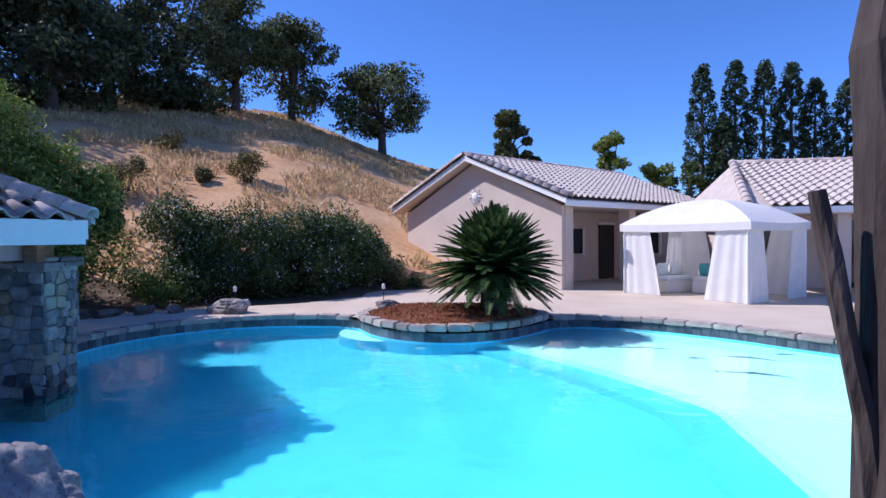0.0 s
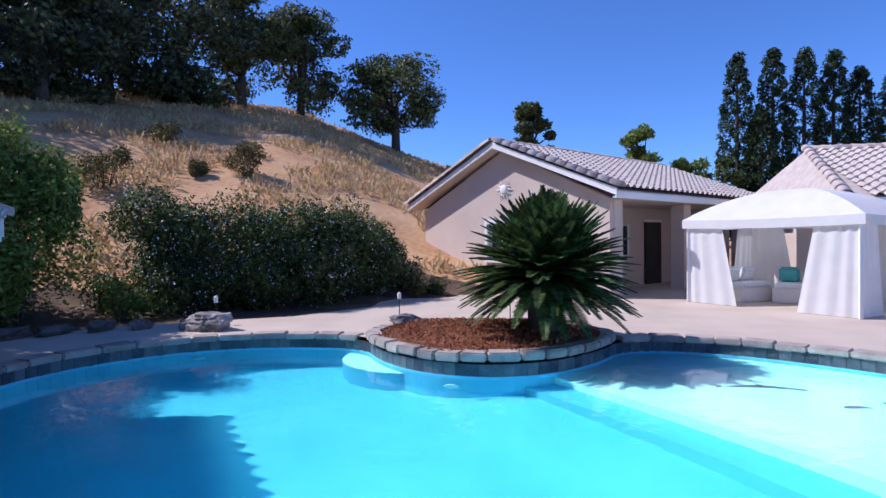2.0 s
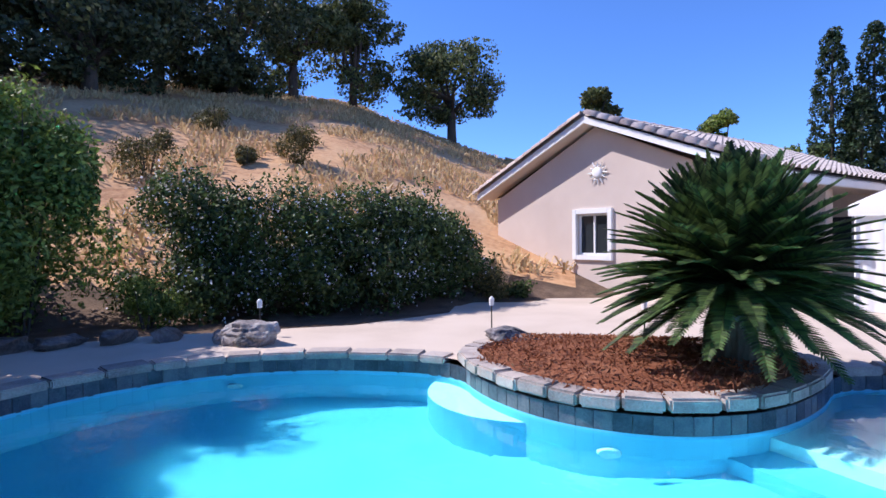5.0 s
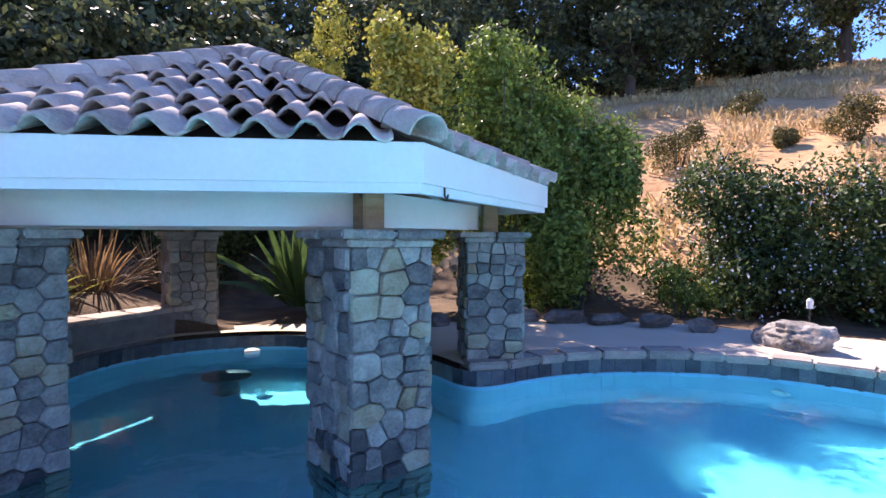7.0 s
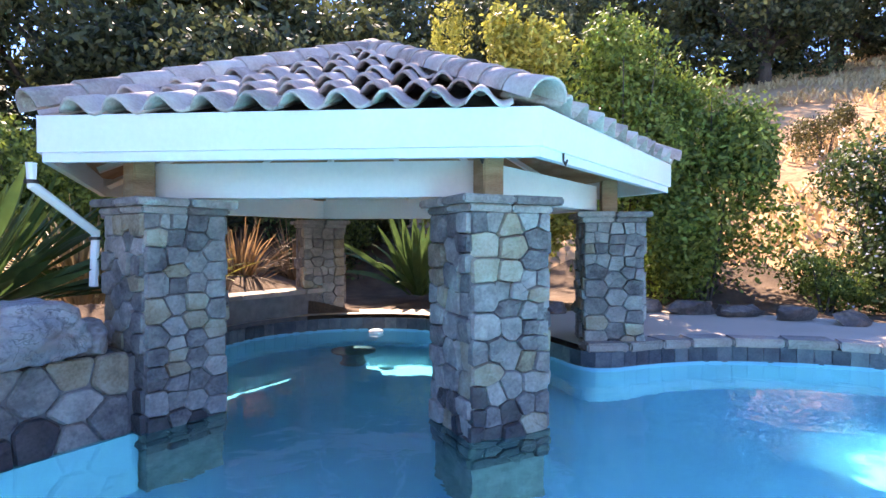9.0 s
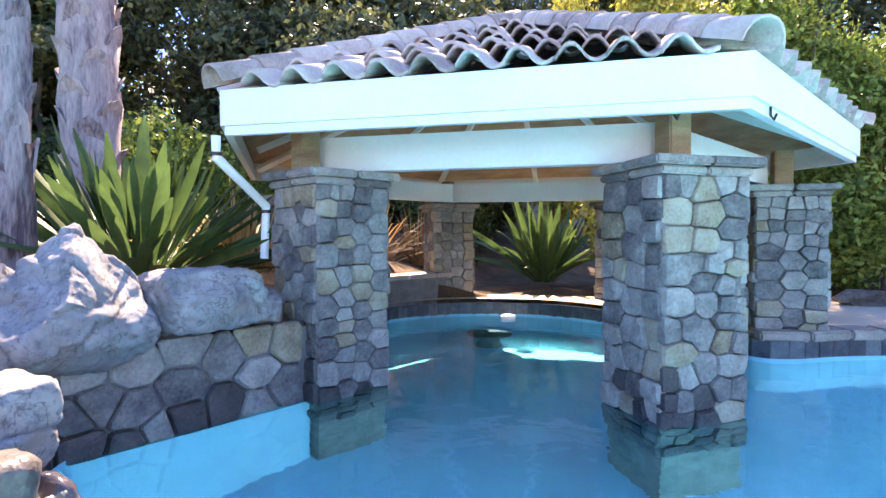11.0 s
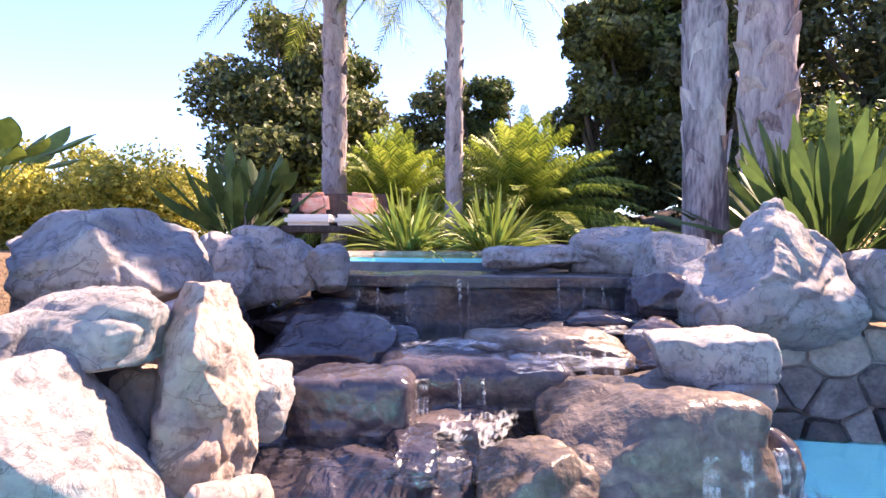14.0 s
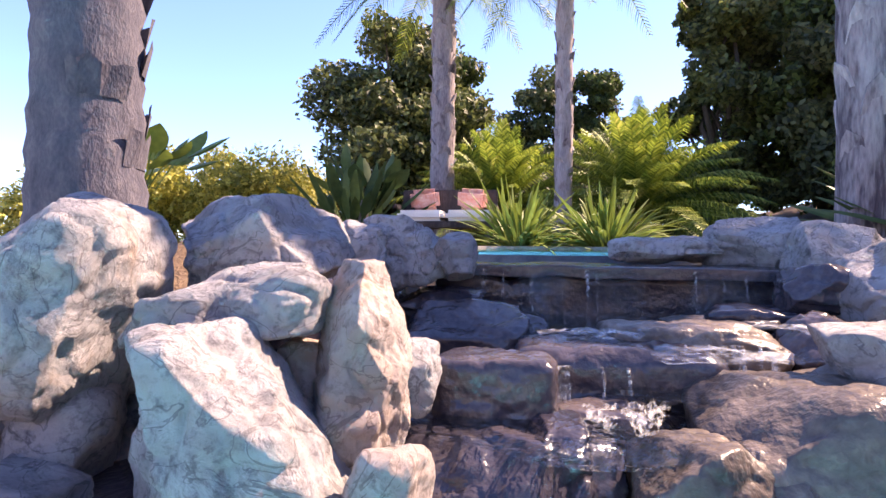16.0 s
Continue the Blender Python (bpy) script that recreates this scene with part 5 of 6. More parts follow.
crag((-3.84, 2.40, 0.43), (0.38, 0.28, 0.10), 525, 323, M_TANROCK, TAN, rx=4, square=7, cuts=4, lumps=0.5)
crag((-4.14, 2.34, 0.49), (0.25, 0.14, 0.04), 526, 323, M_TANROCK, TAN, square=7, cuts=4, lumps=0.5)
crag((-4.01, 2.57, 0.28), (0.18, 0.25, 0.15), 527, 323, M_WETROCK, WET, square=7, cuts=4, lumps=0.5)
crag((-3.40, 2.38, 0.29), (0.40, 0.32, 0.20), 528, 323, M_WETROCK, WET, square=7, cuts=4, lumps=0.5)
crag((-2.81, 2.42, 0.32), (0.22, 0.22, 0.16), 529, 323, M_WETROCK, WET, rx=4, square=9, cuts=2, lumps=0.5)
crag((-3.04, 1.68, 0.38), (0.36, 0.30, 0.21), 530, 323, M_WETROCK, WET, cuts=7, square=7)
crag((-3.34, 1.71, 0.38), (0.21, 0.22, 0.13), 531, 323, M_WETROCK, WET, cuts=7, square=7)
crag((-3.14, 1.26, 0.51), (0.28, 0.25, 0.12), 532, 323, M_WETROCK, WET, cuts=7, square=7)
crag((-4.45, 2.36, 0.47), (0.32, 0.26, 0.11), 533, 323, M_WETROCK, WET, square=7, cuts=4)
crag((-4.28, 2.73, 0.39), (0.15, 0.25, 0.19), 534, 323, M_WETROCK, WET)
crag((-5.14, 1.93, 0.87), (0.33, 0.30, 0.20), 535, 323, M_BOULDER, GREY)
crag((-4.95, 2.47, 0.82), (0.23, 0.22, 0.18), 536, 323, M_BOULDER, GREY, ry=-12)
crag((-4.62, 2.55, 0.65), (0.17, 0.22, 0.14), 537, 323, M_WETROCK, WET)
crag((-4.69, 1.54, 0.86), (0.40, 0.25, 0.09), 538, 323, M_BOULDER, "flat grey ledge rock beside the spa", cuts=5)
crag((-2.81, 2.76, 0.24), (0.10, 0.16, 0.08), 539, 323, M_WETROCK, WET, cuts=5, square=7)
crag((-3.09, 3.09, 0.19), (0.20, 0.20, 0.13), 540, 323, M_TANROCK, TAN, cuts=6, rx=6, square=7, lumps=0.5)
crag((-2.67, 2.65, 0.12), (0.38, 0.30, 0.16), 541, 323, M_WETROCK, WET, cuts=5, rx=3, square=7, lumps=0.5)
crag((-3.17, 2.65, 0.17), (0.24, 0.20, 0.15), 542, 323, M_WETROCK, WET, cuts=6, square=7, lumps=0.5)
crag((-3.24, 2.26, 0.16), (0.33, 0.25, 0.14), 543, 323, M_WETROCK, WET, cuts=6, square=7)
crag((-3.23, 3.26, 0.17), (0.07, 0.10, 0.09), 544, 323, M_TANROCK, TAN)
crag((-5.34, 3.52, 0.74), (0.36, 0.26, 0.17), 545, 323, M_BOULDER, "long flat-topped grey boulder on the stone wall", square=7, cuts=3)
# footing rocks under and behind the falls
boulder((-3.5, 2.2, -0.06), (1.1, 0.8, 0.20), 250, 30, M_WETROCK, WET)
boulder((-2.75, 1.75, 0.08), (0.6, 0.5, 0.24), 251, 10, M_WETROCK, WET)
boulder((-4.3, 2.75, 0.10), (0.5, 0.4, 0.24), 252, 10, M_WETROCK, WET)
boulder((-2.9, 0.75, 0.20), (0.8, 0.45, 0.45), 254, 35, M_WETROCK, WET)
boulder((-2.35, 1.3, 0.30), (0.55, 0.5, 0.40), 255, 35, M_WETROCK, WET)
boulder((-1.6, 1.2, 0.35), (0.7, 0.55, 0.42), 256, 10, label=GREY)
boulder((-4.95, 2.1, 0.30), (0.55, 0.5, 0.42), 257, 10, M_WETROCK, WET)
boulder((-5.5, 2.9, 0.30), (0.7, 0.5, 0.35), 258, 40, label=GREY)
boulder((-1.2, 2.6, 0.05), (0.45, 0.35, 0.26), 243, 15, label=GREY)
boulder((-1.9, 1.75, 0.12), (0.65, 0.55, 0.42), 244, 15, label=GREY)
boulder((-0.75, 2.15, 0.2), (0.42, 0.36, 0.32), 245, 70, label=GREY)
boulder((-5.75, 3.75, 0.62), (0.30, 0.26, 0.20), 246, 47, label=GREY, rough=0.12, flat=0.6)


def spillway():
    """The stone lip over which the spa's overflow runs, and its wet back wall."""
    t = thing("spillway", pose(-4.30, 1.60, 0, 0, 0, -37), "dark wet stone spillway with thin falling water", "waterfall")
    part("lip", rough_block(2.5, 0.62, 0.07, 71, 0.018), M_WETROCK, t, smooth=True).location = (0, 0, 0.725)
    part("back_wall", rough_block(2.4, 0.34, 0.75, 72, 0.06), M_WETROCK, t, smooth=True).location = (0, 0.02, 0.32)
    rnd = random.Random(5)
    for i in range(22):
        x = rnd.uniform(-0.85, 0.95)
        clear = i % 2
        w = rnd.uniform(0.08, 0.22) if clear else rnd.uniform(0.004, 0.016)
        v, n = [], 8
        for j in range(n + 1):
            u = j / n
            y, z = 0.30 + 0.06 * math.sqrt(u), 0.74 - 0.36 * u
            v += [(x - w / 2 + rnd.uniform(-0.01, 0.01), y, z), (x, y + 0.012, z), (x + w / 2 + rnd.uniform(-0.01, 0.01), y, z)]
        f = []
        for j in range(n):
            f += [(3 * j, 3 * j + 1, 3 * j + 4, 3 * j + 3), (3 * j + 1, 3 * j + 2, 3 * j + 5, 3 * j + 4)]
        pydata("water_sheet", v, f, M_FALL if clear else M_FOAM, t, "", True)
    return t


def foam_material():
    m, tree, bsdf = material("white_water")
    N, L = tree.nodes, tree.links
    co = N.new("ShaderNodeTexCoord")
    mp = N.new("ShaderNodeMapping")
    mp.inputs["Scale"].default_value = (2.2, 8, 4)
    nz = N.new("ShaderNodeTexNoise")
    nz.inputs["Scale"].default_value, nz.inputs["Detail"].default_value = 9, 9
    L.new(co.outputs["Object"], mp.inputs[0])
    L.new(mp.outputs[0], nz.inputs["Vector"])
    rp = N.new("ShaderNodeValToRGB")
    rp.color_ramp.elements[0].position, rp.color_ramp.elements[1].position = 0.42, 0.78
    rp.color_ramp.elements[1].color = (0.55, 0.55, 0.55, 1)
    L.new(nz.outputs[0], rp.inputs[0])
    L.new(rp.outputs[0], bsdf.inputs["Alpha"])
    bsdf.inputs["Base Color"].default_value = (0.85, 0.88, 0.9, 1)
    bsdf.inputs["Roughness"].default_value = 0.25
    return m


M_FOAM = foam_material()
spillway()


def foam_patch(at, rx, ry, rz, seed, tilt=0):
    rnd = random.Random(seed)
    v, f = [(0, 0, 0.02)], []
    n = 28
    for ring in (0.4, 0.75, 1.0):
        for i in range(n):
            a = 2 * math.pi * i / n
            k = ring * (1 + 0.25 * math.sin(3 * a + seed) + rnd.uniform(-0.08, 0.08))
            v.append((rx * k * math.cos(a), ry * k * math.sin(a), 0.02 + 0.03 * noise.noise(Vector((k * 3 * math.cos(a), k * 3 * math.sin(a), seed))) - 0.015 * ring))
    for i in range(n):
        f.append((0, 1 + i, 1 + (i + 1) % n))
        for r in range(2):
            o = 1 + r * n
            f.append((o + i, o + n + i, o + n + (i + 1) % n, o + (i + 1) % n))
    ob = pydata("white_water", v, f, M_FOAM, None, "", True)
    ob.matrix_world = pose(*at, tilt, 0, rz)
    return tagged(ob, "foaming white water running over the rocks", "white water", "cascade water")


def fall(at, width, drop, rz, count, seed):
    """Thin ropes of water that run over a ledge's edge."""
    rnd = random.Random(seed)
    t = thing("small_fall", pose(*at, 0, 0, rz), "thin ropes of water falling over a rock ledge", "waterfall", "small falls")
    for i in range(count):
        x, w, d = rnd.uniform(-width / 2, width / 2), rnd.uniform(0.005, 0.022), drop * rnd.uniform(0.75, 1.1)
        v, n = [], 7
        for j in range(n + 1):
            u = j / n
            y, z = 0.02 + 0.05 * math.sqrt(u), -d * u * u
            s = rnd.uniform(-0.004, 0.004)
            v += [(x - w / 2 + s, y, z), (x + s, y + 0.008, z), (x + w / 2 + s, y, z)]
        f = []
        for j in range(n):
            f += [(3 * j, 3 * j + 1, 3 * j + 4, 3 * j + 3), (3 * j + 1, 3 * j + 2, 3 * j + 5, 3 * j + 4)]
        pydata("water_rope", v, f, M_FOAM, t, "", True)
    return t


fall((-3.72, 2.72, 0.49), 0.42, 0.22, -37, 16, 1)
fall((-3.12, 2.62, 0.44), 0.30, 0.22, -37, 7, 2)
fall((-3.52, 3.48, 0.34), 0.34, 0.30, -37, 10, 3)
foam_patch((-3.08, 2.88, 0.325), 0.20, 0.07, 40, 1)
foam_patch((-3.60, 2.84, 0.465), 0.34, 0.09, 143, 2, 6)
foam_patch((-4.08, 2.74, 0.53), 0.20, 0.09, 120, 3)
foam_patch((-4.02, 3.55, 0.01), 0.20, 0.12, 30, 4)
foam_patch((-3.30, 2.42, 0.515), 0.20, 0.05, 143, 5)
foam_patch((-3.02, 2.72, 0.30), 0.12, 0.10, 30, 6)
# the basins between the ledges
for k, (x, y, z, rx, ry, rz) in enumerate(((-2.90, 2.76, 0.30, 0.66, 0.34, 143), (-3.70, 2.00, 0.475, 0.95, 0.36, 143), (-3.45, 2.85, 0.36, 0.36, 0.17, 143))):
    edge = [1 + 0.12 * math.sin(3 * a + k) + 0.07 * math.sin(7 * a + 2 * k) for a in (i / 20 * math.pi for i in range(40))]
    v = [(0, 0, 0)] + [(rx * e * math.cos(i / 20 * math.pi), ry * e * math.sin(i / 20 * math.pi), 0) for i, e in enumerate(edge)]
    ob = pydata("basin_water", v, [(0, 1 + i, 1 + (i + 1) % 40) for i in range(40)], M_FALL)
    ob.matrix_world = pose(x, y, z, 0, 0, rz)
    tagged(ob, "thin rippling water in a rock basin", "water", "cascade water")


def build_spa():
    t = thing("spa", pose(-5.5, -0.45, 0), "raised round spa with turquoise water and pale coping", "spa")
    n, R = 40, 1.42
    ring = [(math.cos(2 * math.pi * i / n), math.sin(2 * math.pi * i / n)) for i in range(n)]
    def lathe(prof, name, mat, label=""):
        v = [(r * c, r * s, z) for r, z in prof for c, s in ring]
        f = []
        for j in range(len(prof) - 1):
            for i in range(n):
                f.append((j * n + i, j * n + (i + 1) % n, (j + 1) * n + (i + 1) % n, (j + 1) * n + i))
        return pydata(name, v, f, mat, t, label, True)
    lathe([(R + 0.02, 0.2), (R + 0.02, 0.80)], "outer_wall", M_WTILE, "dark slate tiled spa wall")
    lathe([(R - 0.16, 0.3), (R - 0.16, 0.80)], "inner_wall", M_PLASTER)
    v = [(0, 0, 0.30)] + [((R - 0.16) * c, (R - 0.16) * s, 0.30) for c, s in ring]
    pydata("spa_floor", v, [(0, 1 + i, 1 + (i + 1) % n) for i in range(n)], M_PLASTER, t)
    v = [(0, 0, 0.835)] + [((R - 0.1) * c, (R - 0.1) * s, 0.835) for c, s in ring]
    pydata("spa_water", v, [(0, 1 + i, 1 + (i + 1) % n) for i in range(n)], M_SPA, t)
    for i in range(20):
        a = 360 / 20 * i
        if -1 < a < 110:
            continue
        ob = part("coping_stone", box(0.27, 0.44, 0.07, (0, 0, 0), 0.015), M_COPING, t)
        ob.matrix_local = pose(R * math.cos(radians(a)) * 0.97, R * math.sin(radians(a)) * 0.97, 0.80, 0, 0, a)
    return t


build_spa()


# ---- palms and large-leaved plants ----
def strap_leaf(az, el, length, width, sag, base, rnd, stalk=0.45):
    """A paddle leaf: stalk and folded blade."""
    n = 9
    pts = [Vector(p) for p in arc_points(az, el, length, sag, n, base)]
    side = Vector((-math.sin(az), math.cos(az), 0))
    tw = rnd.uniform(-0.6, 0.6)
    v, f = [], []
    for i, p in enumerate(pts):
        u = i / n
        w = 0.012 if u < stalk else width * 0.5 * math.sin(math.pi * min(0.985, (u - stalk) / (1 - stalk) * 0.9 + 0.1)) ** 0.8 + 0.003
        d = (pts[min(i + 1, n)] - pts[max(i - 1, 0)]).normalized()
        up = side.cross(d)
        sd = side * math.cos(tw) + up * math.sin(tw)
        nn = sd.cross(d)
        v += [p - sd * w + nn * w * 0.35, p, p + sd * w + nn * w * 0.35]
    for i in range(n):
        o = 3 * i
        f += [(o, o + 1, o + 4, o + 3), (o + 1, o + 2, o + 5, o + 4)]
    return v, f


def strap_plant(at, length, count, width, seed, leaves, label, name="strelitzia", group="", el=(35, 88), sag=0.25, stalk=0.45, spread=0.22):
    rnd = random.Random(seed)
    t = thing(name, pose(*at), label, "plant", group)
    for i in range(count):
        az = i * 2.39996 + rnd.uniform(-0.3, 0.3)
        e = radians(rnd.uniform(*el))
        L = length * rnd.uniform(0.7, 1.08)
        v, f = strap_leaf(az, e, L, width, sag * rnd.uniform(0.3, 1.2), (spread * math.cos(az) * rnd.random(), spread * math.sin(az) * rnd.random(), -0.05), rnd, stalk)
        pydata("leaf", v, f, leaves, t, "", True)
    return t


def feather_palm(at, height, trunk_r, fronds, length, seed, label, group="", sag=0.55, el=(-25, 80), leaf=0.42, bark=None, wid=0.028, lean=(0, 0), name="palm_tree", leaflets=46, scars=True):
    rng = random.Random(seed)
    t = thing(name, pose(*at), label, "palm", group)
    n = 14 if scars else 72
    pts = [(lean[0] * (i / n) ** 1.3, lean[1] * (i / n) ** 1.3, -0.3 + (height + 0.3) * i / n) for i in range(n + 1)]
    part("trunk", tube(pts, [trunk_r * (1.25 - 0.25 * min(1, i * 14 / n / 3)) * (1 + (0.05 if scars else 0.032) * (-1) ** i) for i in range(n + 1)], 18, None, 0.11 if scars else 0.03, seed), bark or M_PALMBARK, t, smooth=True)
    if height > 1.5 and scars:
        # old leaf bases clasping the stem
        for i in range(int(height * 9)):
            z = height * (0.12 + 0.85 * i / (height * 9))
            a = i * 2.4
            u = max(0, (z + 0.3) / (height + 0.3))
            c = Vector((lean[0] * u ** 1.3, lean[1] * u ** 1.3, z))
            d = Vector((math.cos(a), math.sin(a), 0))
            s = Vector((-d.y, d.x, 0))
            r = trunk_r
            up = rng.uniform(0.12, 0.26)
            v = [c + d * r * 0.88 - s * r * 0.6, c + d * r * 0.88 + s * r * 0.6, c + d * r * 1.10 + s * r * 0.42 + Vector((0, 0, up * 0.7)), c + d * r * rng.uniform(1.16, 1.34) + s * r * rng.uniform(-0.2, 0.2) + Vector((0, 0, up)), c + d * r * 1.10 - s * r * 0.42 + Vector((0, 0, up * 0.7))]
            v += [p - d * 0.02 for p in v]
            pydata("leaf_scar", v, [(0, 1, 2, 3, 4), (9, 8, 7, 6, 5), (0, 5, 6, 1), (1, 6, 7, 2), (2, 7, 8, 3), (3, 8, 9, 4), (4, 9, 5, 0)], bark or M_PALMBARK, t)
    for i in range(fronds):
        az = i * 2.39996 + rng.uniform(-0.15, 0.15)
        k = i / fronds
        e = radians(el[0] + (el[1] - el[0]) * k) + rng.uniform(-0.08, 0.08)
        L = length * rng.uniform(0.85, 1.08)
        p = arc_points(az, e, L, sag * (0.6 + 0.6 * math.cos(e)), 9, (lean[0], lean[1], height))
        vs, fs = frond(p, leaflets, leaf, 0.45, wid, rng, 0.15)
        rib = tube(p, [0.02 - 0.0018 * j for j in range(len(p))], 4)
        rib.verts.index_update()
        rv = [tuple(v.co) for v in rib.verts]
        rf = [tuple(v.index for v in q.verts) for q in rib.faces]
        rib.free()
        fronds_mesh("frond", [(vs, fs), (rv, rf)], t, F_PALM)
    return t


strap_plant((-6.60, 2.66, 0.72), 1.5, 165, 0.095, 301, F_STRAP, "bird of paradise clump with broad green leaves", sag=0.24, el=(18, 89), stalk=0.42)
strap_plant((-6.05, -2.05, 0.86), 1.25, 150, 0.042, 302, F_FLAX, "clump of narrow arching green leaves by the spa", "flax_lily", "strap-leaved clumps", (20, 85), 0.45, 0.05)
strap_plant((-6.95, -1.40, 0.86), 1.20, 150, 0.042, 303, F_FLAX, "clump of narrow arching green leaves by the spa", "flax_lily", "strap-leaved clumps", (20, 85), 0.45, 0.05)
strap_plant((-4.45, -4.25, 0.9), 1.55, 60, 0.16, 304, F_STRAP, "dark bird of paradise clump beside the garden seat", el=(30, 88), sag=0.2)
strap_plant((-4.75, -4.6, 1.5), 1.2, 12, 0.30, 305, F_STRAP, "tall pale bird of paradise behind the garden seat", "giant_strelitzia", el=(40, 85), sag=0.25)
strap_plant((-1.55, -5.4, 1.75), 1.6, 24, 0.34, 306, F_LIME, "giant bird of paradise with split paddle leaves", "giant_strelitzia", el=(20, 85), sag=0.3)
strap_plant((-11.3, 7.5, 0.35), 1.9, 70, 0.13, 307, F_STRAP, "dark strap-leaved clump behind the gazebo", "flax_lily", "strap-leaved clumps", (30, 88), 0.3, 0.1)
strap_plant((-10.9, 4.5, 0.6), 1.5, 130, 0.02, 308, F_RUSSET, "russet fountain grass clump", "fountain_grass", "ornamental grasses", (35, 88), 0.5, 0.0)
strap_plant((-10.2, 3.8, 0.6), 1.2, 130, 0.02, 309, F_YELLOW, "yellow-green fountain grass clump", "fountain_grass", "ornamental grasses", (35, 88), 0.5, 0.0)
strap_plant((-7.9, 3.15, 0.7), 1.3, 190, 0.02, 310, F_DRY, "dry golden fountain grass clump", "fountain_grass", "ornamental grasses", (35, 88), 0.5, 0.0)
strap_plant((-12.4, 5.4, 0.6), 1.5, 130, 0.02, 311, F_RUSSET, "russet fountain grass clump", "fountain_grass", "ornamental grasses", (35, 88), 0.5, 0.0)

for x, y, z in ((-1.55, -5.4, 1.78), (-4.75, -4.6, 1.55)):
    st = thing("plant_stem", pose(x, y, 0.8), "pale fibrous stem of a giant bird of paradise", "plant stem", "plant stems")
    part("stem", tube([(0.05, 0, -0.1), (0, 0, 0.5), (0, 0, z - 0.75)], [0.10, 0.085, 0.07], 9, None, 0.1, 3), M_PALMBARK, st)

feather_palm((-9.97, -3.74, 0.9), 0.5, 0.24, 120, 2.9, 321, "low feathery date palm lit by the sun", "low date palms", 0.40, (4, 88), 0.40, name="date_palm")
feather_palm((-8.3, -6.1, 0.9), 0.6, 0.24, 110, 2.7, 322, "low feathery date palm lit by the sun", "low date palms", 0.40, (4, 88), 0.40, name="date_palm")
feather_palm((-6.71, -5.59, 0.9), 5.6, 0.22, 34, 2.4, 323, "tall queen palm with a rough grey trunk", "tall palms", 0.55, (-12, 80), 0.5)
feather_palm((-8.14, -3.71, 0.9), 5.5, 0.15, 30, 2.3, 324, "tall slim queen palm with a grey trunk", "tall palms", 0.55, (-12, 80), 0.5)
feather_palm((-5.83, 2.17, 0.7), 6.2, 0.145, 0, 2.4, 325, "leaning grey palm trunk with split leaf bases", "tall palms", 0.5, (-8, 80), 0.5, lean=(0.1, -0.05))
# crown added out of view; height and frond length set to shade the cascade
feather_palm((-8.20, 1.60, 0.8), 4.4, 0.27, 34, 1.9, 326, "stout palm trunk with woven leaf scars and an added shade crown", "tall palms", 0.4, (12, 82), 0.5, lean=(-0.15, -0.1))
ringed = feather_palm((-1.38, 0.84, 0.5), 6.4, 0.245, 0, 2.6, 327, "stout ringed grey palm behind the boulders", "tall palms", 0.8, (-5, 80), 0.5, bark=M_RINGBARK, scars=False)


# torn old sheaths still clasping the ringed palm
husk_rnd = random.Random(17)
for i in range(9):
    a, z, r = radians(husk_rnd.uniform(95, 215)), 0.75 + 0.16 * i, 0.262
    v, n = [], 6
    for j in range(n + 1):
        b, lift = a + (j / n - 0.5) * 1.0, 0.02 + 0.05 * husk_rnd.random()
        for zz, rr in ((0, r * 0.97), (0.14 + 0.06 * husk_rnd.random(), r + lift * 0.6)):
            v.append((rr * math.cos(b), rr * math.sin(b), z + zz))
    f = [(2 * j, 2 * j + 2, 2 * j + 3, 2 * j + 1) for j in range(n)]
    pydata("torn_sheath", v, f, M_RINGBARK, ringed, "torn dry leaf sheath")


# dead forked snag at the start of the walk
def snag():
    t = thing("dead_snag", pose(1.327, 1.30, 0.1), "dead dark weathered tree stump with a bare fork", "dead tree")
    part("trunk", tube([(0.06, 0.0, -0.2), (0.02, 0.0, 0.5), (0.0, 0.0, 1.1), (0.03, 0.0, 1.6), (-0.02, 0, 2.1), (0.0, 0, 2.5)], [0.14, 0.115, 0.10, 0.115, 0.085, 0.03], 14, None, 0.18, 4), M_SNAG, t)
    part("branch", tube([(-0.04, 0, 1.0), (-0.06, 0, 1.2), (-0.08, 0, 1.36), (-0.11, 0, 1.49), (-0.148, 0, 1.70), (-0.175, 0, 1.82)], [0.05, 0.034, 0.026, 0.022, 0.02, 0.016], 8, None, 0.2, 6), M_SNAG, t)
    return t


snag()


# ---- garden seat by the spa ----
def garden_seat():
    t = thing("garden_loveseat", pose(-5.55, -3.20, 0.90, 0, 0, -36), "wicker garden loveseat with cream seats and coral cushions", "sofa")
    part("base", box(1.46, 0.66, 0.10, (0, 0, 0.22), 0.02), M_SNAG, t)
    for sx in (-1, 1):
        part("seat_cushion", box(0.68, 0.62, 0.16, (sx * 0.35, 0.02, 0.32), 0.05), M_CUSHION, t)
        ob = part("pillow", box(0.44, 0.15, 0.32, (0, 0, -0.16), 0.06), M_CORAL, t, "coral patterned pillow")
        ob.matrix_local = pose(sx * 0.36, -0.16, 0.66, -14, sx * 4, 0)
        for sy in (-1, 1):
            part("leg", box(0.05, 0.05, 0.24, (sx * 0.68, sy * 0.28, 0), 0.006), M_SNAG, t)
        part("armrest", box(0.06, 0.62, 0.07, (sx * 0.72, 0, 0.50), 0.015), M_SNAG, t)
    part("backrest", box(1.46, 0.06, 0.50, (0, -0.31, 0.32), 0.02), M_SNAG, t)
    return t


garden_seat()


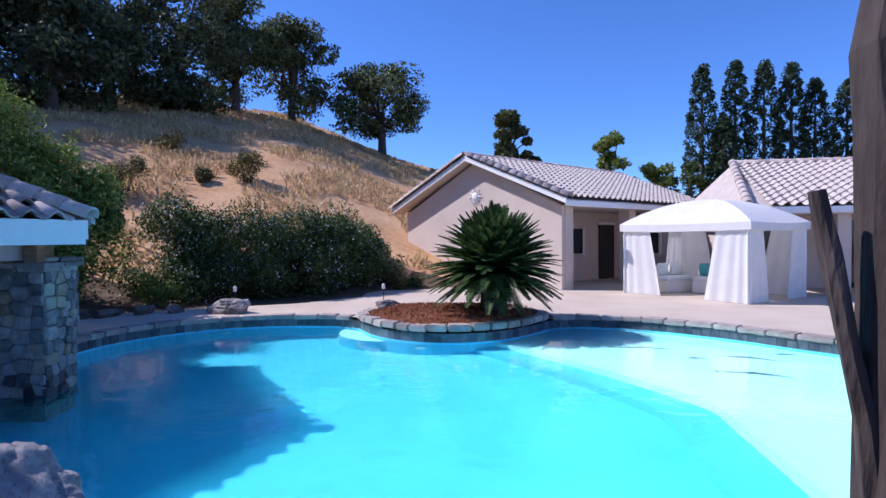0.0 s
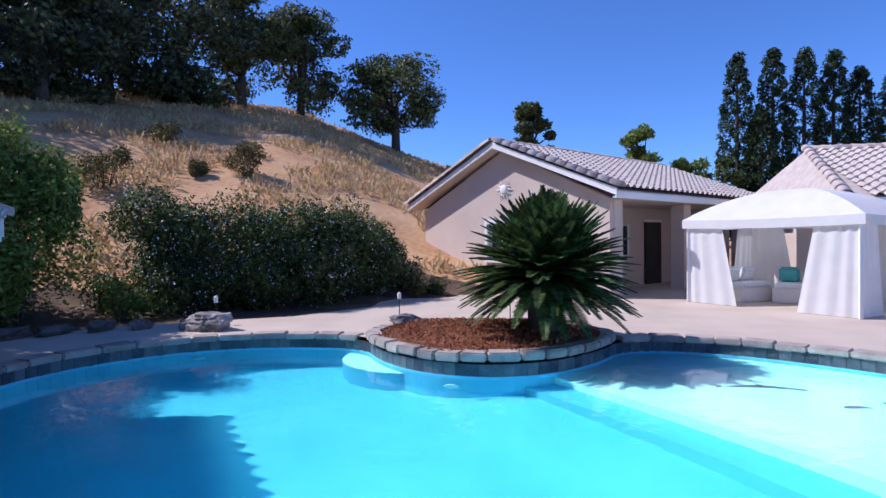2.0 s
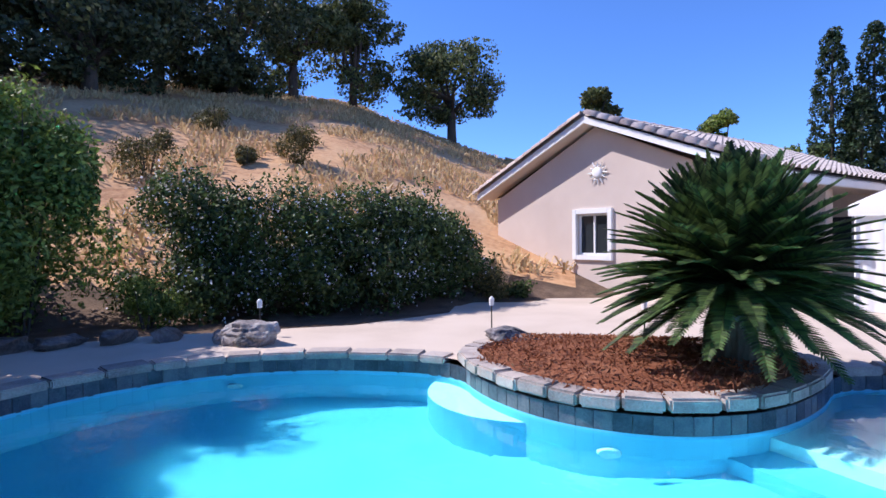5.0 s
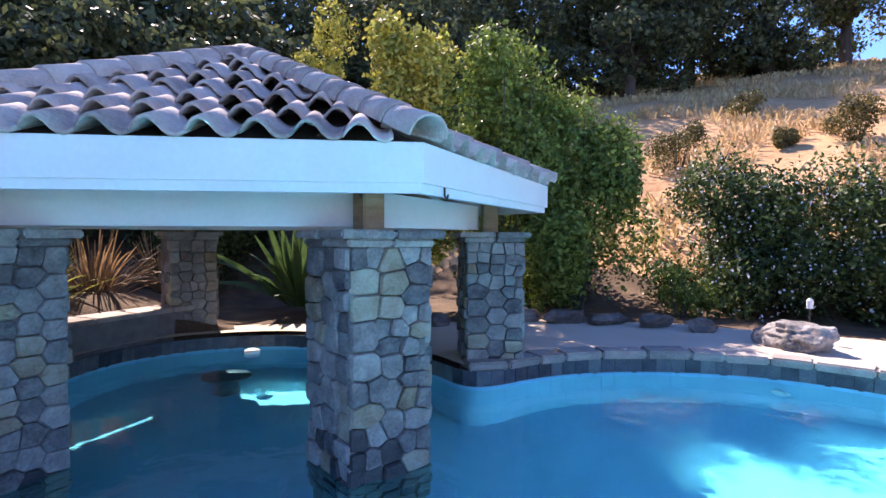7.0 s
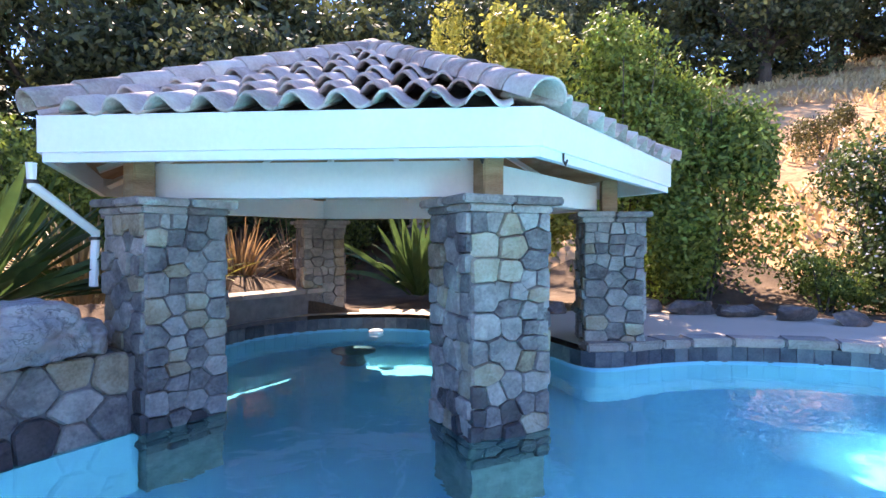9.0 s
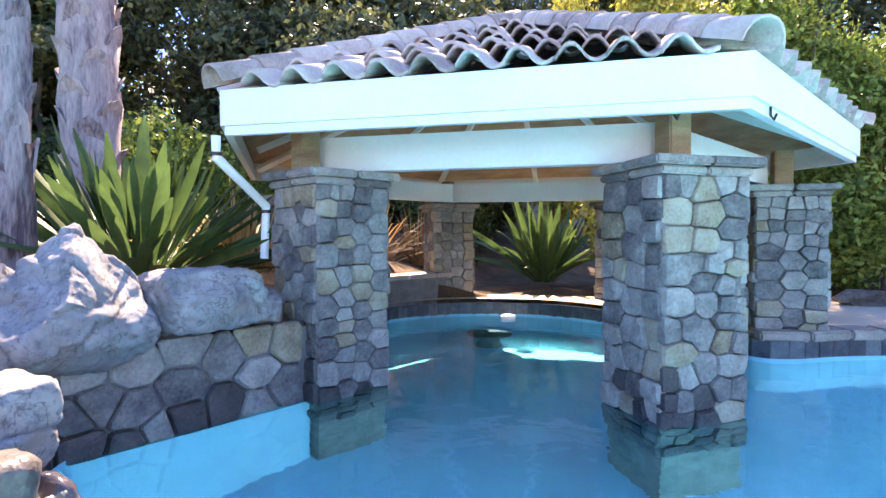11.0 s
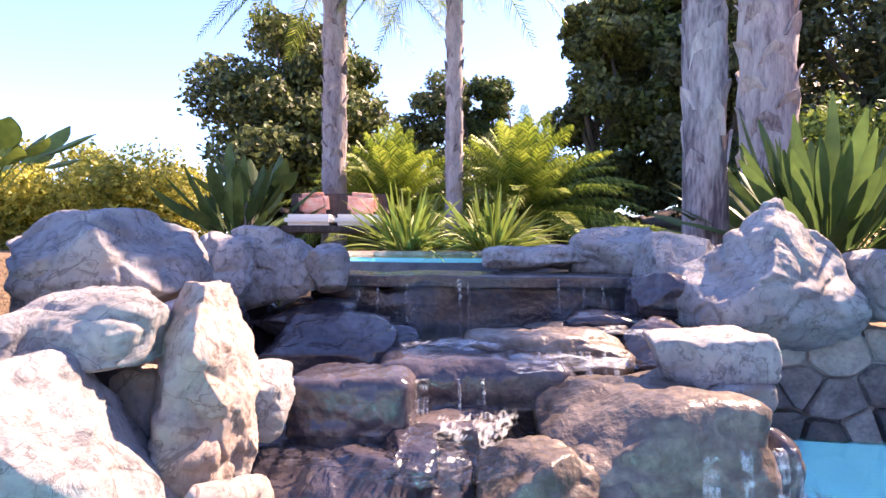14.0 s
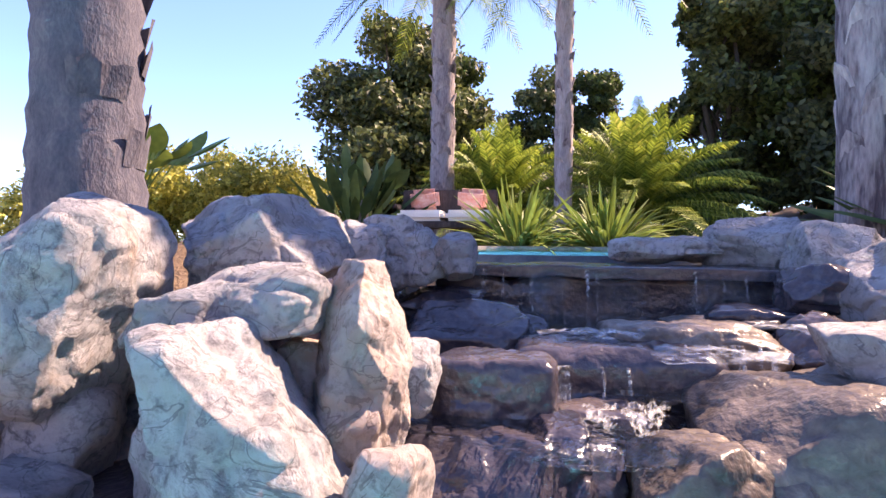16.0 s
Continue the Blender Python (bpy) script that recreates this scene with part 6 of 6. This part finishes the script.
# seats in the pavilion
def lounge(at, rz, teal):
    t = thing("lounge_seat", pose(*at, 0, 0, rz), "pale woven lounge seat with teal and white cushions" if teal else "pale woven lounge seat with white cushions", "sofa", "pavilion seats")
    part("base", box(1.0, 0.7, 0.34, (0, 0, 0), 0.03), M_CUSHION, t)
    part("seat_cushion", box(0.94, 0.62, 0.12, (0, -0.03, 0.34), 0.04), M_TRIM, t)
    part("backrest", box(1.0, 0.16, 0.72, (0, 0.32, 0), 0.04), M_CUSHION, t)
    for x in (-0.25, 0.25):
        ob = part("pillow", box(0.42, 0.14, 0.36, (0, 0, -0.18), 0.05), M_TEAL if teal else M_TRIM, t)
        ob.matrix_local = pose(x, 0.16, 0.64, 15, 0, 0)
    return t


lounge((6.35, 16.5, 0.225), -35, True)
lounge((5.35, 17.0, 0.225), 30, False)

# sunburst ornament on the gable
orn = thing("sun_ornament", Matrix.Translation((HM.x, HM.y, 0.22)) @ pose(0, 0, 0, 0, 0, HA) @ pose(0.10, 0.37, 3.02), "pale metal sunburst ornament on the gable wall", "ornament")
part("disc", tube([(0, 0.02, 0), (0, -0.03, 0), (0, -0.05, 0)], [0.15, 0.14, 0.08], 20), M_TRIM, orn, smooth=True)
for i in range(12):
    a = i * math.pi / 6
    l = 0.30 if i % 2 else 0.36
    c, s = math.cos(a), math.sin(a)
    v = [(0.16 * c - 0.035 * s, 0, 0.16 * s + 0.035 * c), (0.16 * c + 0.035 * s, 0, 0.16 * s - 0.035 * c), (l * c, 0, l * s), (0.2 * c, -0.03, 0.2 * s)]
    pydata("ray", v, [(0, 3, 2), (3, 1, 2), (0, 1, 3), (0, 2, 1)], M_TRIM, orn)


# path lights by the pool
def path_light(x, y):
    t = thing("path_light", pose(x, y, 0.22), "small metal path light on a thin stake", "lamp", "path lights")
    part("stake", tube([(0, 0, 0), (0, 0, 0.42)], [0.012, 0.01], 6), M_METAL, t)
    part("shade", tube([(0, 0, 0.42), (0, 0, 0.52), (0, 0, 0.55)], [0.035, 0.04, 0.015], 8), M_TRIM, t)


path_light(-5.6, 12.45)
path_light(-0.2, 13.0)
path_light(-2.3, 13.2)

# ---- hedge and shrubs behind the pool ----
HEDGE = [(-8.0, 14.1), (-7.0, 14.6), (-6.1, 15.2), (-5.3, 15.8), (-4.7, 16.7), (-4.4, 17.8), (-4.5, 19.2)]
for i, (x, y) in enumerate(HEDGE):
    shrub((x, y, 0.2), (1.45, 1.35, 2.65 - 0.08 * i + 0.15 * math.sin(i * 2.1)), 40 + i, F_HEDGE, "tall flowering hedge shrub in full leaf", "hedge_shrub", "flowering hedge", 18, 900, 0.10, blossom=70)
shrub((-3.0, 17.6, 0.2), (0.7, 0.6, 0.75), 52, F_OLIVE, "low dusty shrub at the house corner", "low_shrub", "", 8, 300, 0.07)
shrub((-2.3, 17.9, 0.2), (0.5, 0.5, 0.55), 53, F_HEDGE, "low green shrub at the house corner", "low_shrub", "", 8, 300, 0.07)
shrub((-7.9, 12.9, 0.2), (0.62, 0.6, 0.85), 54, F_LIME, "rounded bright green shrub before the hedge", "round_shrub", "", 8, 500, 0.06)
shrub((-9.7, 10.6, 0.2), (1.5, 1.35, 5.3), 55, F_LIME, "tall fresh green shrub beside the gazebo", "tall_shrub", "tall shrubs", 22, 900, 0.11)
shrub((-9.3, 12.0, 0.2), (1.5, 1.4, 4.4), 56, F_LIME, "tall fresh green shrub beside the gazebo", "tall_shrub", "tall shrubs", 22, 900, 0.11)
shrub((-11.2, 12.2, 0.2), (1.6, 1.6, 3.4), 57, F_HEDGE, "tall dark shrub behind the gazebo", "tall_shrub", "tall shrubs", 18, 900, 0.11)
shrub((-14.2, 8.7, 0.6), (1.0, 1.0, 6.4), 58, F_YELLOW, "tall yellow-green bamboo clump behind the gazebo", "bamboo", "bamboo clumps", 26, 800, 0.12)
shrub((-10.5, 9.2, 0.3), (1.15, 1.15, 5.5), 59, F_YELLOW, "tall yellow-green bamboo clump behind the gazebo", "bamboo", "bamboo clumps", 24, 800, 0.12)
for i, (x, y) in enumerate(((-13.0, 3.0), (-13.6, 6.2), (-12.2, 1.2), (-13.0, -0.6))):
    shrub((x, y, ground_height(x, y)), (1.5, 1.5, 2.3), 160 + i, F_HEDGE if i % 2 else F_LIME, "dense garden shrub on the slope", "slope_shrub", "slope shrubs", 16, 700, 0.11)
for i, (x, y, h) in enumerate(((-13.5, -8.5, 3.0), (-12.0, -10.2, 2.6), (-11.2, -8.2, 2.2), (-14.6, -6.8, 3.0), (-10.2, -9.6, 2.2), (-15.5, -10.0, 3.4))):
    shrub((x, y, ground_height(x, y) - 0.1), (1.9, 1.9, h), 210 + i, F_HEDGE if i % 2 else F_DARK, "dense dark shrub behind the low palms", "back_shrub", "back shrubs", 16, 800, 0.13)
for i, (x, y) in enumerate(((-7.4, 0.5), (-8.2, 0.2), (-9.0, 0.3))):
    shrub((x, y, 0.85), (0.6, 0.5, 0.35), 170 + i, F_LIME, "low spreading green ground cover", "ground_cover", "ground cover", 8, 300, 0.06)
shrub((-6.55, -6.3, 0.9), (0.85, 0.8, 1.25), 175, F_HEDGE, "clipped round green shrub", "round_shrub", "", 10, 700, 0.06)
for i, (x, y, w, h) in enumerate(((-3.5, -6.9, 1.35, 1.8), (-2.6, -8.2, 1.4, 2.1), (-1.6, -9.0, 1.5, 2.1), (-4.1, -8.2, 1.3, 1.9), (-0.4, -8.5, 1.5, 2.0))):
    shrub((x, y, 0.8), (w, w, h), 180 + i, F_YELLOW, "golden flowering garden shrub", "golden_shrub", "golden shrubs", 16, 800, 0.10)
low = [(-9.0, 8.9), (-8.9, 9.5), (-8.6, 10.1), (-8.2, 10.7), (-7.8, 11.2), (-7.3, 11.6), (-6.8, 12.0)]
for i, (x, y) in enumerate(low):
    boulder((x, y, 0.28), (0.36, 0.22, 0.16), 400 + i, 40 + 9 * i, M_TANROCK, "rough reddish edging stone by the terrace", "edging stones", flat=0.7)


# ---- trees ----
def on_hill(x, y):
    return (x, y, ground_height(x, y) - 0.2)


for i, (x, y, h, r, cb) in enumerate([(-9.6, 47, 8.2, 4.0, 0.28), (-16.7, 45, 8.2, 3.7, 0.12), (-19.5, 41, 9.5, 3.5, 0.15)]):
    broad_tree(on_hill(x, y), h, r, 61 + i, F_OAK, "spreading oak on the dry hilltop", "hill oaks", 34, 420, 0.30, 0.32, cb)
for i, (x, y, h, r) in enumerate([(-21, 36, 11, 4.2), (-24.5, 34, 11, 5), (-23.5, 28, 7.5, 4), (-28, 29, 11, 5.5), (-31, 24, 11, 5.5), (-26.5, 22, 6.5, 4), (-30, 17, 9, 5.5), (-25.5, 16, 6.5, 4), (-28, 10, 9, 5.5), (-23.5, 11, 6.5, 3.8), (-25, 5, 9, 5.5), (-27, -2, 11, 6), (-21, 2.5, 7.5, 4.5), (-20, 7, 6.0, 3.6)]):
    broad_tree(on_hill(x, y), h, r, 70 + i, F_DARK, "dense dark evergreen oak on the hillside", "hillside trees", 34, 460, 0.30, 0.35, 0.06)
for i, (x, y, h, r, lv) in enumerate([(-7.9, -11.0, 6.9, 2.5, F_OAK), (-9.9, -11.4, 6.3, 1.9, F_HEDGE), (-15.6, -13.6, 7.2, 1.8, F_OAK), (-17.6, -13.0, 7.0, 1.6, F_HEDGE), (-14.6, -5.2, 7.0, 1.6, F_OAK), (-16.5, -3.8, 8.0, 2.4, F_HEDGE), (-15.3, -2.0, 5.5, 1.8, F_DARK), (-18.5, 0.5, 7.5, 3.8, F_DARK), (-16.5, 3.4, 5.0, 2.8, F_DARK), (-17.2, 6.2, 5.0, 2.8, F_DARK)]):
    broad_tree((x, y, ground_height(x, y) - 0.2), h, r, 120 + i, lv, "leafy garden tree behind the spa terrace", "garden trees", 46, 800, 0.19, 0.22, 0.04, name="garden_tree")
broad_tree(on_hill(1.1, 45.4), 6.6, 1.5, 140, F_OAK, "round tree behind the house roof", "trees behind the house", 24, 420, 0.3, 0.25, 0.3, name="garden_tree")
for i, (x, y, h, r) in enumerate([(9.1, 46.3, 7.9, 1.8), (12.7, 46.6, 6.4, 1.8), (15.3, 48, 7.2, 1.8), (3.4, 46, 3.6, 1.4)]):
    broad_tree(on_hill(x, y), h, r, 141 + i, F_LIME if i < 2 else F_HEDGE, "leafy green tree behind the house roof", "trees behind the house", 24, 420, 0.28, 0.25, 0.1, name="garden_tree")


def conifer(at, h, r, seed):
    rnd = random.Random(seed)
    t = thing("conifer_tree", pose(*at), "tall narrow dark green conifer behind the house", "tree", "conifers")
    part("trunk", tube([(0, 0, -0.3), (0, 0, h * 0.6), (0, 0, h * 0.97)], [0.25, 0.14, 0.02], 8), M_BARK, t)
    cl = []
    for i in range(90):
        u = i / 90
        w = r * (math.sin(math.pi * min(1, 0.25 + 0.75 * (1 - u))) * 0.5 + 0.55) * (1 - u) ** 0.45
        a = i * 2.4
        k = 0.55 * rnd.uniform(0.7, 1.2) * (1.1 - 0.55 * u)
        cl.append((w * 0.75 * math.cos(a), w * 0.75 * math.sin(a), h * (0.04 + 0.94 * u), k, k, k * 1.2))
    v, f = leaf_cloud(cl, 120, 0.30, 0.12, seed)
    quads_object("crown", v, f, F_PINE, t)


for i, (x, y, h) in enumerate([(17.2, 50, 15.6), (20.0, 50.4, 16.0), (22.4, 50.6, 15.9), (24.7, 50.9, 15.7), (26.7, 51.1, 14.5), (29.4, 51.4, 14.6), (31.5, 51.6, 14.0), (18.6, 49, 11.0), (34, 52, 15)]):
    conifer(on_hill(x, y), h, 2.15, 150 + i)
for i, (x, y, s) in enumerate([(-13.1, 19.2, 1.0), (-10.3, 23.2, 0.9), (-11.6, 22.0, 0.5), (-16.5, 16.5, 1.2), (-14.8, 25, 0.8)]):
    shrub(on_hill(x, y), (1.0 * s, 1.0 * s, 1.7 * s), 190 + i, F_OLIVE, "dry russet shrub on the hillside", "hill_shrub", "hillside shrubs", 10, 260, 0.10)


# dry grass on the hill: tufts of bent blades
def hill_grass():
    g = np.random.default_rng(12)
    n = 26000
    pts, nrm = [], []
    while len(pts) < n:
        x, y = g.uniform(-26, 4), g.uniform(12, 52)
        if -0.55 * x + 0.835 * y < 17.2:
            continue
        if noise.noise(Vector((x * 0.35, y * 0.35, 7))) < -0.05:
            continue
        pts.append((x, y, ground_height(x, y) + 0.07))
    p = np.array(pts)
    d = np.stack([g.normal(size=n) * 0.5, g.normal(size=n) * 0.5, np.ones(n)], 1)
    d /= np.linalg.norm(d, axis=1, keepdims=True)
    a = g.uniform(0, 6.283, n)
    s = np.stack([np.cos(a), np.sin(a), np.zeros(n)], 1)
    h = g.uniform(0.12, 0.34, (n, 1))
    v = np.stack([p - s * 0.03, p + s * 0.03, p + d * h + s * 0.05, p + d * h - s * 0.02], 1).reshape(-1, 3)
    ob = quads_object("dry_grass", v, np.arange(4 * n).reshape(-1, 4), F_DRY)
    tagged(ob, "dry golden grass tufts on the hillside", "grass", kind="stuff")


hill_grass()
